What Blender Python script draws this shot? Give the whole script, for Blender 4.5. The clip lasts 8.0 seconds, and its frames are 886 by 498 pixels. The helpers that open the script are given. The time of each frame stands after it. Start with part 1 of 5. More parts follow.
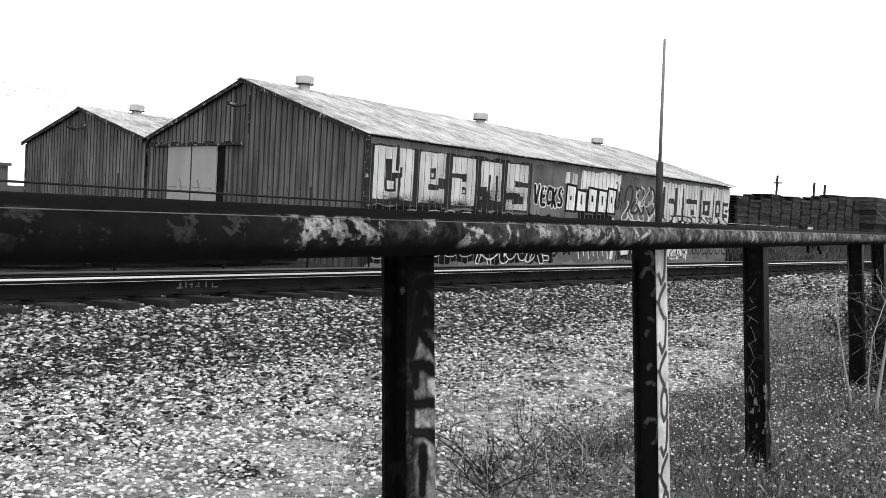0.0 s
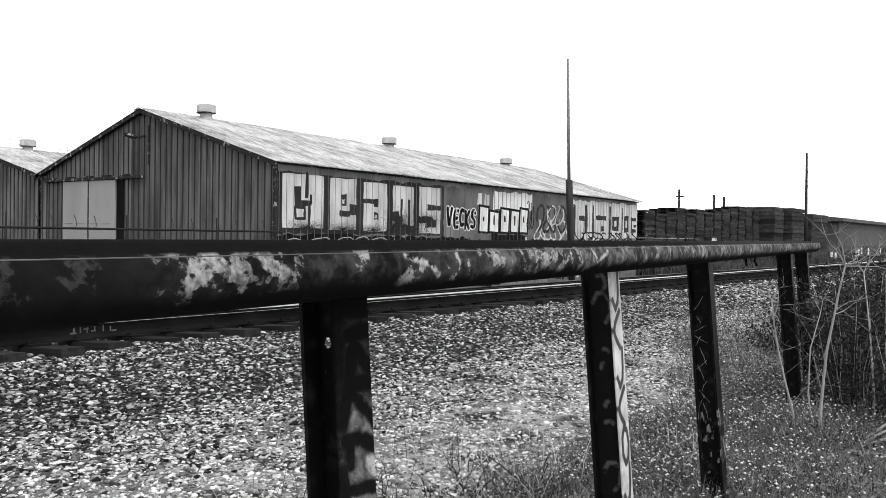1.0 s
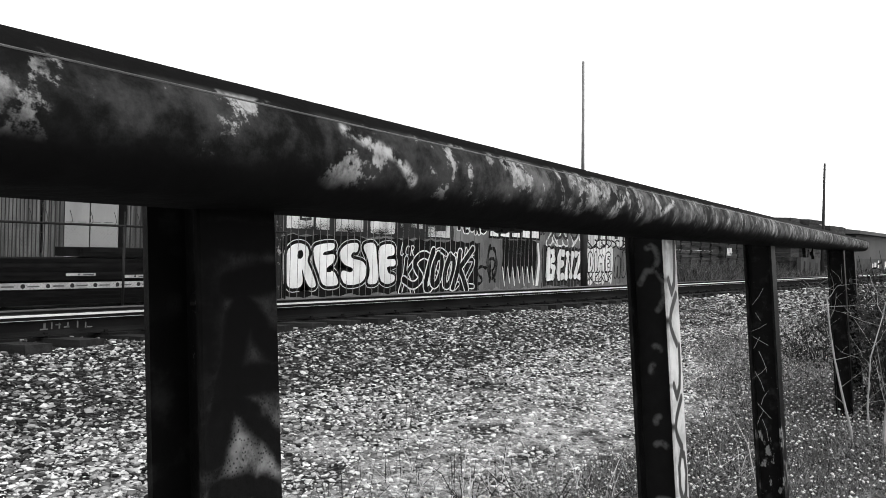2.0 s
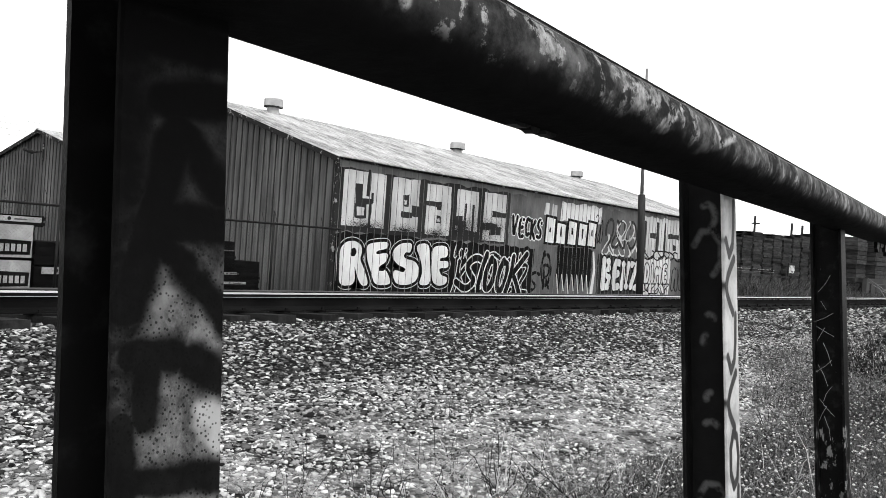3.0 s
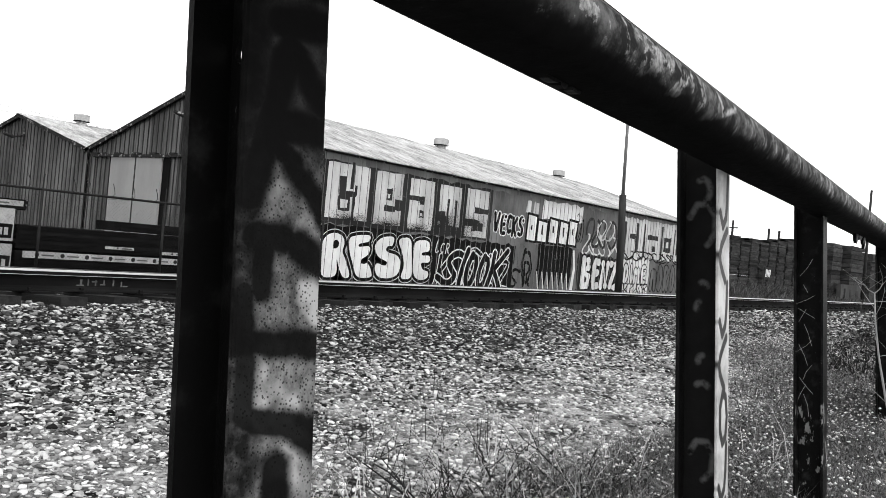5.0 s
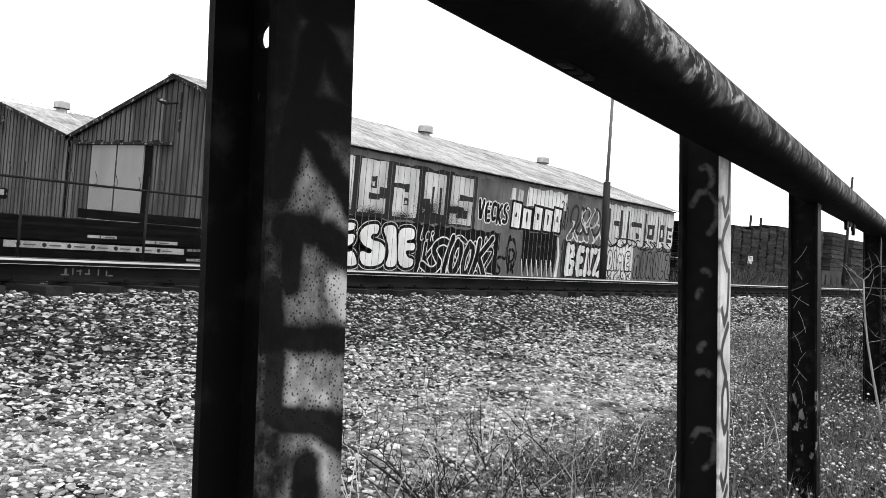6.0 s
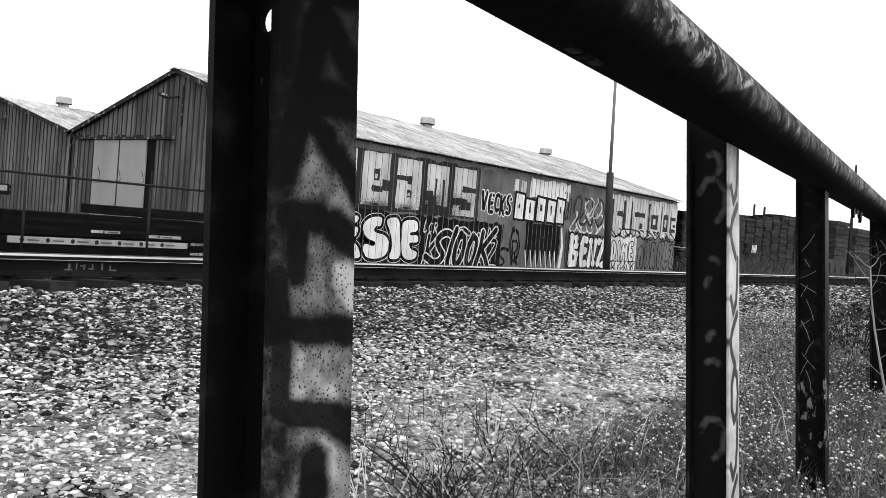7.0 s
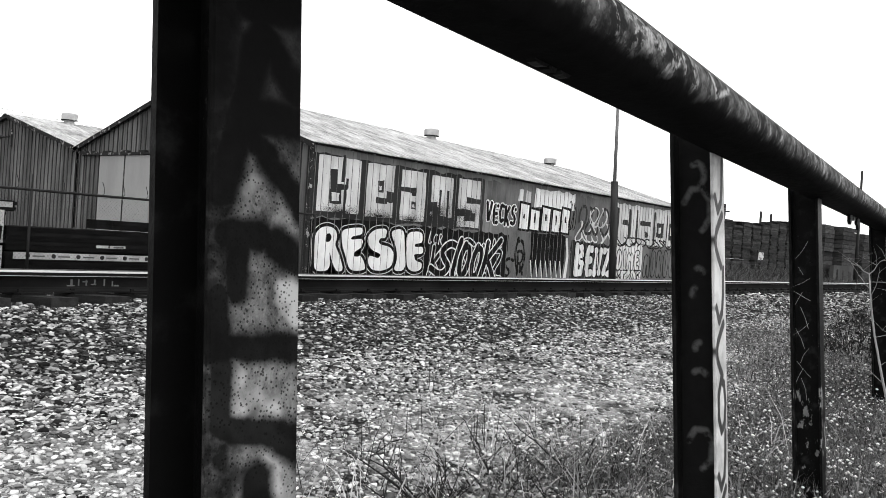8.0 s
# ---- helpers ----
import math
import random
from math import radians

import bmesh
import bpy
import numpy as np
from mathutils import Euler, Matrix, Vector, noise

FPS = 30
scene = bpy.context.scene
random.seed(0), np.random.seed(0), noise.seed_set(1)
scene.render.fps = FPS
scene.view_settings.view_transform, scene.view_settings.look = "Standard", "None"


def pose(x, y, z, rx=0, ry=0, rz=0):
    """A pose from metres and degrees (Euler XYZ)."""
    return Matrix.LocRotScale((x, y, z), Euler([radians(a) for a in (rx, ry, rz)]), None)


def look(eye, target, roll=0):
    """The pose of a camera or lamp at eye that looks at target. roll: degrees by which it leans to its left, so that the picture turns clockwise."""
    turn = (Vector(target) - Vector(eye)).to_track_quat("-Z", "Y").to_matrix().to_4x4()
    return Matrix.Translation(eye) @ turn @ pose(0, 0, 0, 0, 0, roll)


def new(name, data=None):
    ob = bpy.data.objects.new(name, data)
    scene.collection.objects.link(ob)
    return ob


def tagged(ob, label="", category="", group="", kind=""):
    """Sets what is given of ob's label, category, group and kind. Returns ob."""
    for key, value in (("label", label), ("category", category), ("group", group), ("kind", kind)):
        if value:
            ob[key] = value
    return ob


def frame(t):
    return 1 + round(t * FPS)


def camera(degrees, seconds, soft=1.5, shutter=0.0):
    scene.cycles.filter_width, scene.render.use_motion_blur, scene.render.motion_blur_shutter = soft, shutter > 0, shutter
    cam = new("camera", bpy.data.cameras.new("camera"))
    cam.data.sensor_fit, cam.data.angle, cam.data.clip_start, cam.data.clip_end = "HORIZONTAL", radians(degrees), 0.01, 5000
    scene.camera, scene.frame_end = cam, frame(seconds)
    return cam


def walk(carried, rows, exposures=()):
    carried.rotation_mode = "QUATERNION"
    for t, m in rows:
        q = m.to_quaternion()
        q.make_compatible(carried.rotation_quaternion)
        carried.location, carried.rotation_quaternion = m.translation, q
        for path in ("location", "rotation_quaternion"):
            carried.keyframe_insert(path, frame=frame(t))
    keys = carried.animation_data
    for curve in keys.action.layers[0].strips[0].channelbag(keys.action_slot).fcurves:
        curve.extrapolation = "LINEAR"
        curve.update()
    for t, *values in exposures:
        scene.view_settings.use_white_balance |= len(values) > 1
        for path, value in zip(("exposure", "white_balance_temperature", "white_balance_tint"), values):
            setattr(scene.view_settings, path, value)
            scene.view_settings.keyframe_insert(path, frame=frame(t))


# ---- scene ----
cam = camera(53.7, 8.0, soft=0.5)
PATH = [
    (0, (-0.671, -0.494, 2.171), (0.811, 0.845, 2.08), 3.2),
    (0.5, (-0.598, -0.326, 2.163), (0.94, 0.948, 2.062), 1.4),
    (1, (-0.373, -0.171, 2.172), (1.236, 1.017, 2.144), 0.8),
    (1.2, (-0.214, -0.106, 2.145), (1.401, 1.074, 2.139), 0.8),
    (2.3, (0.344, 0.317, 1.987), (1.92, 1.549, 1.978), 2.5),
    (2.5, (0.379, 0.322, 1.946), (1.941, 1.571, 1.941), 3.3),
    (3, (0.432, 0.312, 1.901), (1.946, 1.618, 1.902), 3.9),
    (3.5, (0.368, 0.27, 1.856), (1.863, 1.599, 1.864), 4.2),
    (4, (0.319, 0.249, 1.816), (1.826, 1.564, 1.826), 5.2),
    (4.5, (0.3, 0.275, 1.812), (1.827, 1.567, 1.819), 5.7),
    (5, (0.299, 0.291, 1.816), (1.844, 1.561, 1.815), 5.3),
    (5.2, (0.293, 0.29, 1.818), (1.846, 1.551, 1.812), 5.3),
    (6.3, (0.29, 0.357, 1.812), (1.862, 1.593, 1.783), 5.1),
    (6.5, (0.289, 0.361, 1.81), (1.862, 1.597, 1.781), 5.1),
    (7, (0.304, 0.355, 1.811), (1.87, 1.598, 1.766), 4.6),
    (7.5, (0.324, 0.332, 1.816), (1.879, 1.589, 1.772), 4.4),
    (8, (0.334, 0.312, 1.819), (1.89, 1.569, 1.798), 3.9),
]
walk(cam, [(t, look(eye, target, roll)) for t, eye, target, roll in PATH])

# ---- sky, sun, exposure: a flat white overcast, black-and-white film ----
scene.view_settings.exposure = 1.5
world = bpy.data.worlds.new("overcast")
scene.world = world
world.use_nodes = True
wn = world.node_tree
sky = wn.nodes.new("ShaderNodeTexSky")
sky.sky_type = "NISHITA"
sky.sun_disc = False
sky.sun_elevation = radians(58)
sky.sun_rotation = radians(200)
sky.dust_density = 1.0
bw = wn.nodes.new("ShaderNodeRGBToBW")
wn.links.new(sky.outputs[0], bw.inputs[0])
bg = wn.nodes["Background"]
wn.links.new(bw.outputs[0], bg.inputs["Color"])
bg.inputs["Strength"].default_value = 0.15
sun = new("sun", bpy.data.lights.new("sun", "SUN"))
sun.data.energy = 0.5
sun.data.angle = radians(30)
sun.matrix_world = look((0, 0, 30), (6, 16, 0))

# ---- small tools ----
rng = np.random.default_rng(7)


class Geo:
    """Collects points and faces for one mesh."""

    def __init__(self):
        self.v, self.f = [], []

    def box(self, x0, x1, y0, y1, z0, z1):
        b = len(self.v)
        self.v += [(x0, y0, z0), (x1, y0, z0), (x1, y1, z0), (x0, y1, z0), (x0, y0, z1), (x1, y0, z1), (x1, y1, z1), (x0, y1, z1)]
        self.f += [tuple(b + i for i in q) for q in ((3, 2, 1, 0), (4, 5, 6, 7), (0, 1, 5, 4), (1, 2, 6, 5), (2, 3, 7, 6), (3, 0, 4, 7))]
        return self

    def prism(self, outline, axis, a, b):
        """A closed outline of 2D points, pushed along axis from a to b."""
        s, n = len(self.v), len(outline)
        for d in (a, b):
            for p, q in outline:
                self.v.append({"x": (d, p, q), "y": (p, d, q), "z": (p, q, d)}[axis])
        self.f.append(tuple(s + i for i in range(n)))
        self.f.append(tuple(s + n + i for i in reversed(range(n))))
        for i in range(n):
            j = (i + 1) % n
            self.f.append((s + i, s + n + i, s + n + j, s + j))
        return self

    def tube(self, pts, radii, sides=8):
        pts = [Vector(p) for p in pts]
        s = len(self.v)
        for i, p in enumerate(pts):
            d = (pts[min(i + 1, len(pts) - 1)] - pts[max(i - 1, 0)]).normalized()
            u = d.orthogonal().normalized()
            w = d.cross(u)
            r = radii[i] if isinstance(radii, (list, tuple)) else radii
            for k in range(sides):
                a = 2 * math.pi * k / sides
                self.v.append(tuple(p + (u * math.cos(a) + w * math.sin(a)) * r))
        for i in range(len(pts) - 1):
            for k in range(sides):
                a, b = s + i * sides + k, s + i * sides + (k + 1) % sides
                self.f.append((a, b, b + sides, a + sides))
        self.f.append(tuple(s + k for k in reversed(range(sides))))
        self.f.append(tuple(s + (len(pts) - 1) * sides + k for k in range(sides)))
        return self

    def mesh(self, name, material, smooth=False):
        me = bpy.data.meshes.new(name)
        me.from_pydata(self.v, [], self.f)
        bm = bmesh.new()
        bm.from_mesh(me)
        bmesh.ops.recalc_face_normals(bm, faces=bm.faces)
        bm.to_mesh(me)
        bm.free()
        me.materials.append(material)
        if smooth:
            me.polygons.foreach_set("use_smooth", [True] * len(me.polygons))
        return me


def raw_mesh(name, verts, faces, material, smooth=False):
    """A large mesh straight from number arrays."""
    me = bpy.data.meshes.new(name)
    verts, faces = np.asarray(verts, np.float32), np.asarray(faces, np.int32)
    n, k = faces.shape
    me.vertices.add(len(verts))
    me.vertices.foreach_set("co", verts.ravel())
    me.loops.add(n * k)
    me.loops.foreach_set("vertex_index", faces.ravel())
    me.polygons.add(n)
    me.polygons.foreach_set("loop_start", np.arange(0, n * k, k, dtype=np.int32))
    me.polygons.foreach_set("loop_total", np.full(n, k, np.int32))
    if smooth:
        me.polygons.foreach_set("use_smooth", np.ones(n, bool))
    me.update(calc_edges=True)
    me.materials.append(material)
    return me


def part(name, geo, material, parent, label="", smooth=False):
    me = geo if isinstance(geo, bpy.types.Mesh) else geo.mesh(name, material, smooth)
    ob = new(name, me)
    ob.parent = parent
    return tagged(ob, label)


def thing(name, label, category, group="", kind="", at=None):
    ob = new(name)
    if at is not None:
        ob.matrix_basis = at
    return tagged(ob, label, category, group, kind)


# ---- materials ----
def grey(v):
    return (v, v, v, 1)


class Nodes:
    """A short way to write node trees."""

    def __init__(self, name):
        self.m = bpy.data.materials.new(name)
        self.m.use_nodes = True
        self.t = self.m.node_tree
        self.b = self.t.nodes["Principled BSDF"]
        self.co = self.t.nodes.new("ShaderNodeTexCoord").outputs["Object"]

    def put(self, socket, value):
        if hasattr(value, "is_output"):
            self.t.links.new(value, socket)
        else:
            socket.default_value = value

    def math(self, op, a, b=0.0, c=0.0, clamp=False):
        n = self.t.nodes.new("ShaderNodeMath")
        n.operation, n.use_clamp = op, clamp
        for s, v in zip(n.inputs, (a, b, c)):
            self.put(s, v)
        return n.outputs[0]

    def vec(self, op, a, b=(0, 0, 0)):
        n = self.t.nodes.new("ShaderNodeVectorMath")
        n.operation = op
        self.put(n.inputs[0], a)
        self.put(n.inputs[1], b)
        return n.outputs["Value"] if op in ("DOT_PRODUCT", "LENGTH", "DISTANCE") else n.outputs[0]

    def noise(self, scale, detail=4.0, stretch=None, rough=0.6):
        n = self.t.nodes.new("ShaderNodeTexNoise")
        n.inputs["Scale"].default_value, n.inputs["Detail"].default_value, n.inputs["Roughness"].default_value = scale, detail, rough
        self.put(n.inputs["Vector"], self.vec("MULTIPLY", self.co, stretch) if stretch else self.co)
        return n.outputs["Fac"]

    def step(self, x, lo, hi):
        n = self.t.nodes.new("ShaderNodeMapRange")
        n.interpolation_type = "SMOOTHSTEP"
        for i, v in enumerate((x, lo, hi, 0.0, 1.0)):
            self.put(n.inputs[i], v)
        return n.outputs[0]

    def mix(self, f, a, b):
        n = self.t.nodes.new("ShaderNodeMix")
        self.put(n.inputs[0], f)
        self.put(n.inputs[2], a)
        self.put(n.inputs[3], b)
        return n.outputs[0]

    def axis(self, i):
        n = self.t.nodes.new("ShaderNodeSeparateXYZ")
        self.put(n.inputs[0], self.co)
        return n.outputs[i]

    def random(self, island=False):
        if island:
            return self.t.nodes.new("ShaderNodeNewGeometry").outputs["Random Per Island"]
        return self.t.nodes.new("ShaderNodeObjectInfo").outputs["Random"]

    def stroke(self, p, segs, width, soft):
        """1 along the segments ((x, y), (x, y)) of a sprayed line in the plane of p."""
        best = None
        for (ax, ay), (bx, by) in segs:
            d = (bx - ax, by - ay, 0)
            ll = max(d[0] ** 2 + d[1] ** 2, 1e-9)
            rel = self.vec("SUBTRACT", p, (ax, ay, 0))
            h = self.math("DIVIDE", self.vec("DOT_PRODUCT", rel, d), ll, clamp=True)
            n = self.t.nodes.new("ShaderNodeVectorMath")
            n.operation = "SCALE"
            n.inputs[0].default_value = d
            self.put(n.inputs["Scale"], h)
            dist = self.vec("DISTANCE", rel, n.outputs[0])
            best = dist if best is None else self.math("MINIMUM", best, dist)
        return self.step(best, width + soft, width - soft)

    def done(self, value, rough=0.8, metal=0.0, bump=None, depth=0.01, spec=0.10):
        """value: a grey value; it becomes the base colour."""
        if hasattr(value, "is_output"):
            c = self.t.nodes.new("ShaderNodeCombineColor")
            for i in range(3):
                self.t.links.new(value, c.inputs[i])
            self.t.links.new(c.outputs[0], self.b.inputs["Base Color"])
        else:
            self.b.inputs["Base Color"].default_value = grey(value)
        self.put(self.b.inputs["Roughness"], rough)
        self.b.inputs["Metallic"].default_value = metal
        self.b.inputs["Specular IOR Level"].default_value = spec
        if bump is not None:
            n = self.t.nodes.new("ShaderNodeBump")
            n.inputs["Distance"].default_value = depth
            n.inputs["Strength"].default_value = 0.8
            self.t.links.new(bump, n.inputs["Height"])
            self.t.links.new(n.outputs[0], self.b.inputs["Normal"])
        return self.m


def plain(name, lo, hi, scale=2.0, fine=40.0, stretch=None, rough=0.8, metal=0.0, depth=0.003, vary=0.0, spec=0.10):
    """Two scales of grey variation with a fine relief; vary: how far whole pieces differ."""
    n = Nodes(name)
    if vary:
        off = n.t.nodes.new("ShaderNodeCombineXYZ")
        for i in range(3):
            n.put(off.inputs[i], n.math("MULTIPLY", n.random(), 37.0 + 11.0 * i))
        n.co = n.vec("ADD", n.co, off.outputs[0])
    big, small = n.noise(scale, 5, stretch), n.noise(fine, 3)
    f = n.math("ADD", n.math("MULTIPLY", n.step(big, 0.3, 0.7), 0.7), n.math("MULTIPLY", small, 0.3))
    v = n.mix(f, lo, hi)
    if vary:
        v = n.math("MULTIPLY", v, n.math("MULTIPLY_ADD", n.random(), 2 * vary, 1 - vary))
    return n.done(v, rough, metal, small, depth, spec)


M_WALL = plain("ribbed_steel_wall", 0.07, 0.20, 0.6, 20, (1, 1, 0.25), 0.65, 0, 0.002, 0.25)
def gable_material():
    """Dull dark sheets: streaks of soot and rust down each, greyer where the coat has worn."""
    n = Nodes("weathered_gable_steel")
    off = n.t.nodes.new("ShaderNodeCombineXYZ")
    for i in range(3):
        n.put(off.inputs[i], n.math("MULTIPLY", n.random(), 23.0 + 9.0 * i))
    n.co = n.vec("ADD", n.co, off.outputs[0])
    runs, big = n.noise(1.0, 5, (9, 9, 0.35), 0.65), n.noise(0.8, 4, (1, 1, 0.5))
    f = n.math("ADD", n.math("MULTIPLY", runs, 0.55), n.math("MULTIPLY", big, 0.45))
    v = n.mix(n.step(f, 0.36, 0.64), 0.046, 0.155)
    v = n.math("MULTIPLY", v, n.math("MULTIPLY_ADD", n.random(), 0.5, 0.75))
    return n.done(v, 0.7, 0, n.noise(25, 3), 0.002)


M_GABLE = gable_material()
def peeling(name):
    n = Nodes(name)
    v = n.mix(n.step(n.noise(6, 5, None, 0.7), 0.57, 0.62), n.mix(n.noise(20, 3), 0.010, 0.035), 0.30)
    return n.done(v, 0.8, 0, n.noise(40, 3), 0.004)


M_TRIM = peeling("dark_peeling_trim")
def roof_material():
    """Galvanised sheets: pale zinc, grey weathering and long stains down the slope."""
    n = Nodes("galvanised_roof")
    off = n.t.nodes.new("ShaderNodeCombineXYZ")
    n.put(off.inputs[0], n.math("MULTIPLY", n.random(), 41.0))
    n.put(off.inputs[1], n.math("MULTIPLY", n.random(), 1.1))
    n.co = n.vec("ADD", n.co, off.outputs[0])
    runs, big, fine = n.noise(1.0, 6, (22, 0.9, 1), 0.65), n.noise(0.55, 4, (1, 1.4, 1), 0.6), n.noise(30, 3)
    spots = n.noise(4.0, 5, (3.0, 0.8, 1), 0.7)
    f = n.math("ADD", n.math("MULTIPLY", runs, 0.40), n.math("ADD", n.math("MULTIPLY", big, 0.30), n.math("MULTIPLY", spots, 0.3)))
    v = n.mix(n.step(f, 0.38, 0.60), 0.17, 0.62)
    v = n.math("MULTIPLY", v, n.math("MULTIPLY_ADD", n.random(), 0.24, 0.88))
    return n.done(v, 0.5, 0, fine, 0.003, 0.35)


M_ROOF = roof_material()
M_VENT = plain("galvanised_vent", 0.28, 0.48, 3, 30, rough=0.5)
# M_RIB: near-black, paints the thin shadow line along each gable rib
M_RIB = plain("rib_shadow_dark", 0.014, 0.05, 2, 30, (1, 1, 0.2), 0.8)
M_WALLRIB = plain("painted_rib", 0.05, 0.22, 2, 30, (1, 1, 0.3), 0.8)
M_DOOR = plain("pale_door_sheet", 0.24, 0.33, 1.0, 12, (1, 1, 0.3), 0.6)
M_PALE = plain("pale_wall_paint", 0.27, 0.58, 1.6, 14, (1.6, 1, 0.35), 0.6, 0, 0.002)
M_WHITE = plain("white_wall_paint", 0.40, 0.74, 1.7, 16, (1, 1, 0.4), 0.55, 0, 0.002)
M_BLACKPAINT = plain("black_wall_paint", 0.002, 0.009, 1.5, 18, rough=0.7, spec=0.05)
M_DARKPAINT = plain("dark_grey_wall_paint", 0.008, 0.028, 0.8, 14, (1, 1, 0.4), 0.65)
M_MIDPAINT = plain("mid_grey_wall_paint", 0.045, 0.15, 1.0, 14, (1, 1, 0.4), 0.65)
M_POLE = plain("weathered_pole_wood", 0.10, 0.24, 1.5, 30, (4, 4, 0.4), 0.85, 0, 0.006)
M_POLEDARK = plain("dark_wrapped_pole", 0.015, 0.04, 2, 30, (4, 4, 0.4), 0.7)
M_STEEL = plain("worn_rail_head", 0.48, 0.66, 3, 60, (0.3, 1, 1), 0.3, 0.6, 0.0005)
M_DULL = plain("dull_rail_head", 0.03, 0.09, 3, 60, (0.3, 1, 1), 0.6)
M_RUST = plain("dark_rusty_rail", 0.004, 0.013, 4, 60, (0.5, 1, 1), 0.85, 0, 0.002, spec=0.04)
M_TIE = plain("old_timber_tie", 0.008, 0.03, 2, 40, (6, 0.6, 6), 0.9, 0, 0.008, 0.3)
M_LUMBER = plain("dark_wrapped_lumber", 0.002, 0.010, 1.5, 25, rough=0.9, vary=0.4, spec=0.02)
M_WRAP = plain("white_lumber_wrap", 0.20, 0.44, 2.5, 14, rough=0.45, depth=0.01)
M_CHAIN = plain("galvanised_wire", 0.008, 0.02, 5, 60, rough=0.5)
M_PALLET = plain("grey_pallet_wood", 0.010, 0.055, 2, 30, (1, 1, 3), 0.9, 0, 0.004, 0.45)
M_FAR = plain("far_grey_building", 0.06, 0.10, 0.2, 4, rough=0.8)
M_CONC = plain("pale_concrete", 0.035, 0.08, 0.6, 8, rough=0.9)
M_BARK = plain("pale_dry_bark", 0.18, 0.36, 6, 60, (1, 1, 0.3), 0.85)
M_TWIG = plain("brown_twig", 0.008, 0.03, 6, 60, rough=0.9)
M_STRAW = plain("dry_straw", 0.30, 0.5, 6, 60, rough=0.9)
M_FLOWER = plain("white_weed_flower", 0.55, 0.8, 20, 60, rough=0.9)


def leafy(name, lo, hi):
    n = Nodes(name)
    return n.done(n.mix(n.random(True), lo, hi), 0.7)


M_GRASS = leafy("weed_green", 0.018, 0.23)
M_LEAF = leafy("bush_leaf", 0.01, 0.05)
M_BRUSH = leafy("far_brush_leaf", 0.02, 0.13)
n_ = Nodes("crushed_ballast")
M_STONE = n_.done(n_.math("MULTIPLY", n_.mix(n_.math("POWER", n_.random(True), 2.9), 0.010, 0.60), n_.mix(n_.noise(30, 3), 0.84, 1.32)), 0.9, 0, n_.noise(120, 2), 0.003)


n_ = Nodes("pale_path_gravel")
M_PATHSTONE = n_.done(n_.math("MULTIPLY", n_.mix(n_.math("POWER", n_.random(True), 1.45), 0.09, 0.80), n_.mix(n_.noise(40, 3), 0.75, 1.2)), 0.9, 0, n_.noise(150, 2), 0.002)


def ground_material():
    n = Nodes("gravel_ground")
    vor = n.t.nodes.new("ShaderNodeTexVoronoi")
    vor.inputs["Scale"].default_value = 38.0
    n.t.links.new(n.co, vor.inputs["Vector"])
    sep = n.t.nodes.new("ShaderNodeSeparateColor")
    n.t.links.new(vor.outputs["Color"], sep.inputs[0])
    # cells kept dark and darker at their rims: painted shadow between the stones
    cell = n.mix(n.math("POWER", sep.outputs[0], 2.0), 0.008, 0.12)
    stones = n.math("MULTIPLY", cell, n.step(vor.outputs["Distance"], 0.75, 0.25))
    dirt = n.math("MULTIPLY", n.mix(n.noise(7, 6), 0.22, 0.50), n.mix(n.step(n.noise(60, 4, None, 0.7), 0.38, 0.60), 0.45, 1.1))
    wob = n.math("MULTIPLY", n.math("SUBTRACT", n.noise(0.7, 3), 0.5), 1.6)
    y = n.math("ADD", n.axis(1), wob)
    path = n.math("MULTIPLY", n.step(y, 2.0, 2.7), n.step(y, 5.0, 3.4))
    bare = n.math("MULTIPLY", path, n.step(n.noise(2.2, 4), 0.40, 0.58))
    soil = n.mix(n.noise(9, 5), 0.07, 0.26)
    weedy = n.step(y, 2.5, 1.7)
    v = n.mix(weedy, n.mix(bare, stones, dirt), soil)
    return n.done(v, 0.95, 0, n.math("SUBTRACT", 1.0, vor.outputs["Distance"]), 0.02, 0.2)


M_GROUND = ground_material()


def ground_height(x, y):
    z = np.interp(y, [-5, 3.2, 5.0, 6.6, 7.0, 9.9, 11.5, 14], [0.84, 0.86, 0.94, 1.09, 1.10, 0.95, 0.6, 0.4])
    return z + 0.012 * np.sin(3.1 * x + 1.7 * y) + 0.010 * np.sin(5.3 * y - 2.1 * x)

# ---- ground ----
def grid_axis(near0, near1, step, far0, far1):
    near = np.arange(near0, near1 + 1e-6, step)
    lo = near0 - np.geomspace(step, near0 - far0, 18)[::-1]
    hi = near1 + np.geomspace(step, far1 - near1, 18)
    return np.r_[lo, near, hi]


gx, gy = grid_axis(-3, 24, 0.18, -900, 3000), grid_axis(-2, 15, 0.18, -900, 3000)
GX, GY = np.meshgrid(gx, gy)
GZ = ground_height(GX, GY)
idx = np.arange(GX.size).reshape(GX.shape)
quads = np.stack([idx[:-1, :-1], idx[:-1, 1:], idx[1:, 1:], idx[1:, :-1]], -1).reshape(-1, 4)
ground = new("ground", raw_mesh("ground", np.stack([GX, GY, GZ], -1).reshape(-1, 3), quads, M_GROUND, True))
tagged(ground, "gravel and bare dirt beside a raised ballast bank", "ground", kind="structure")

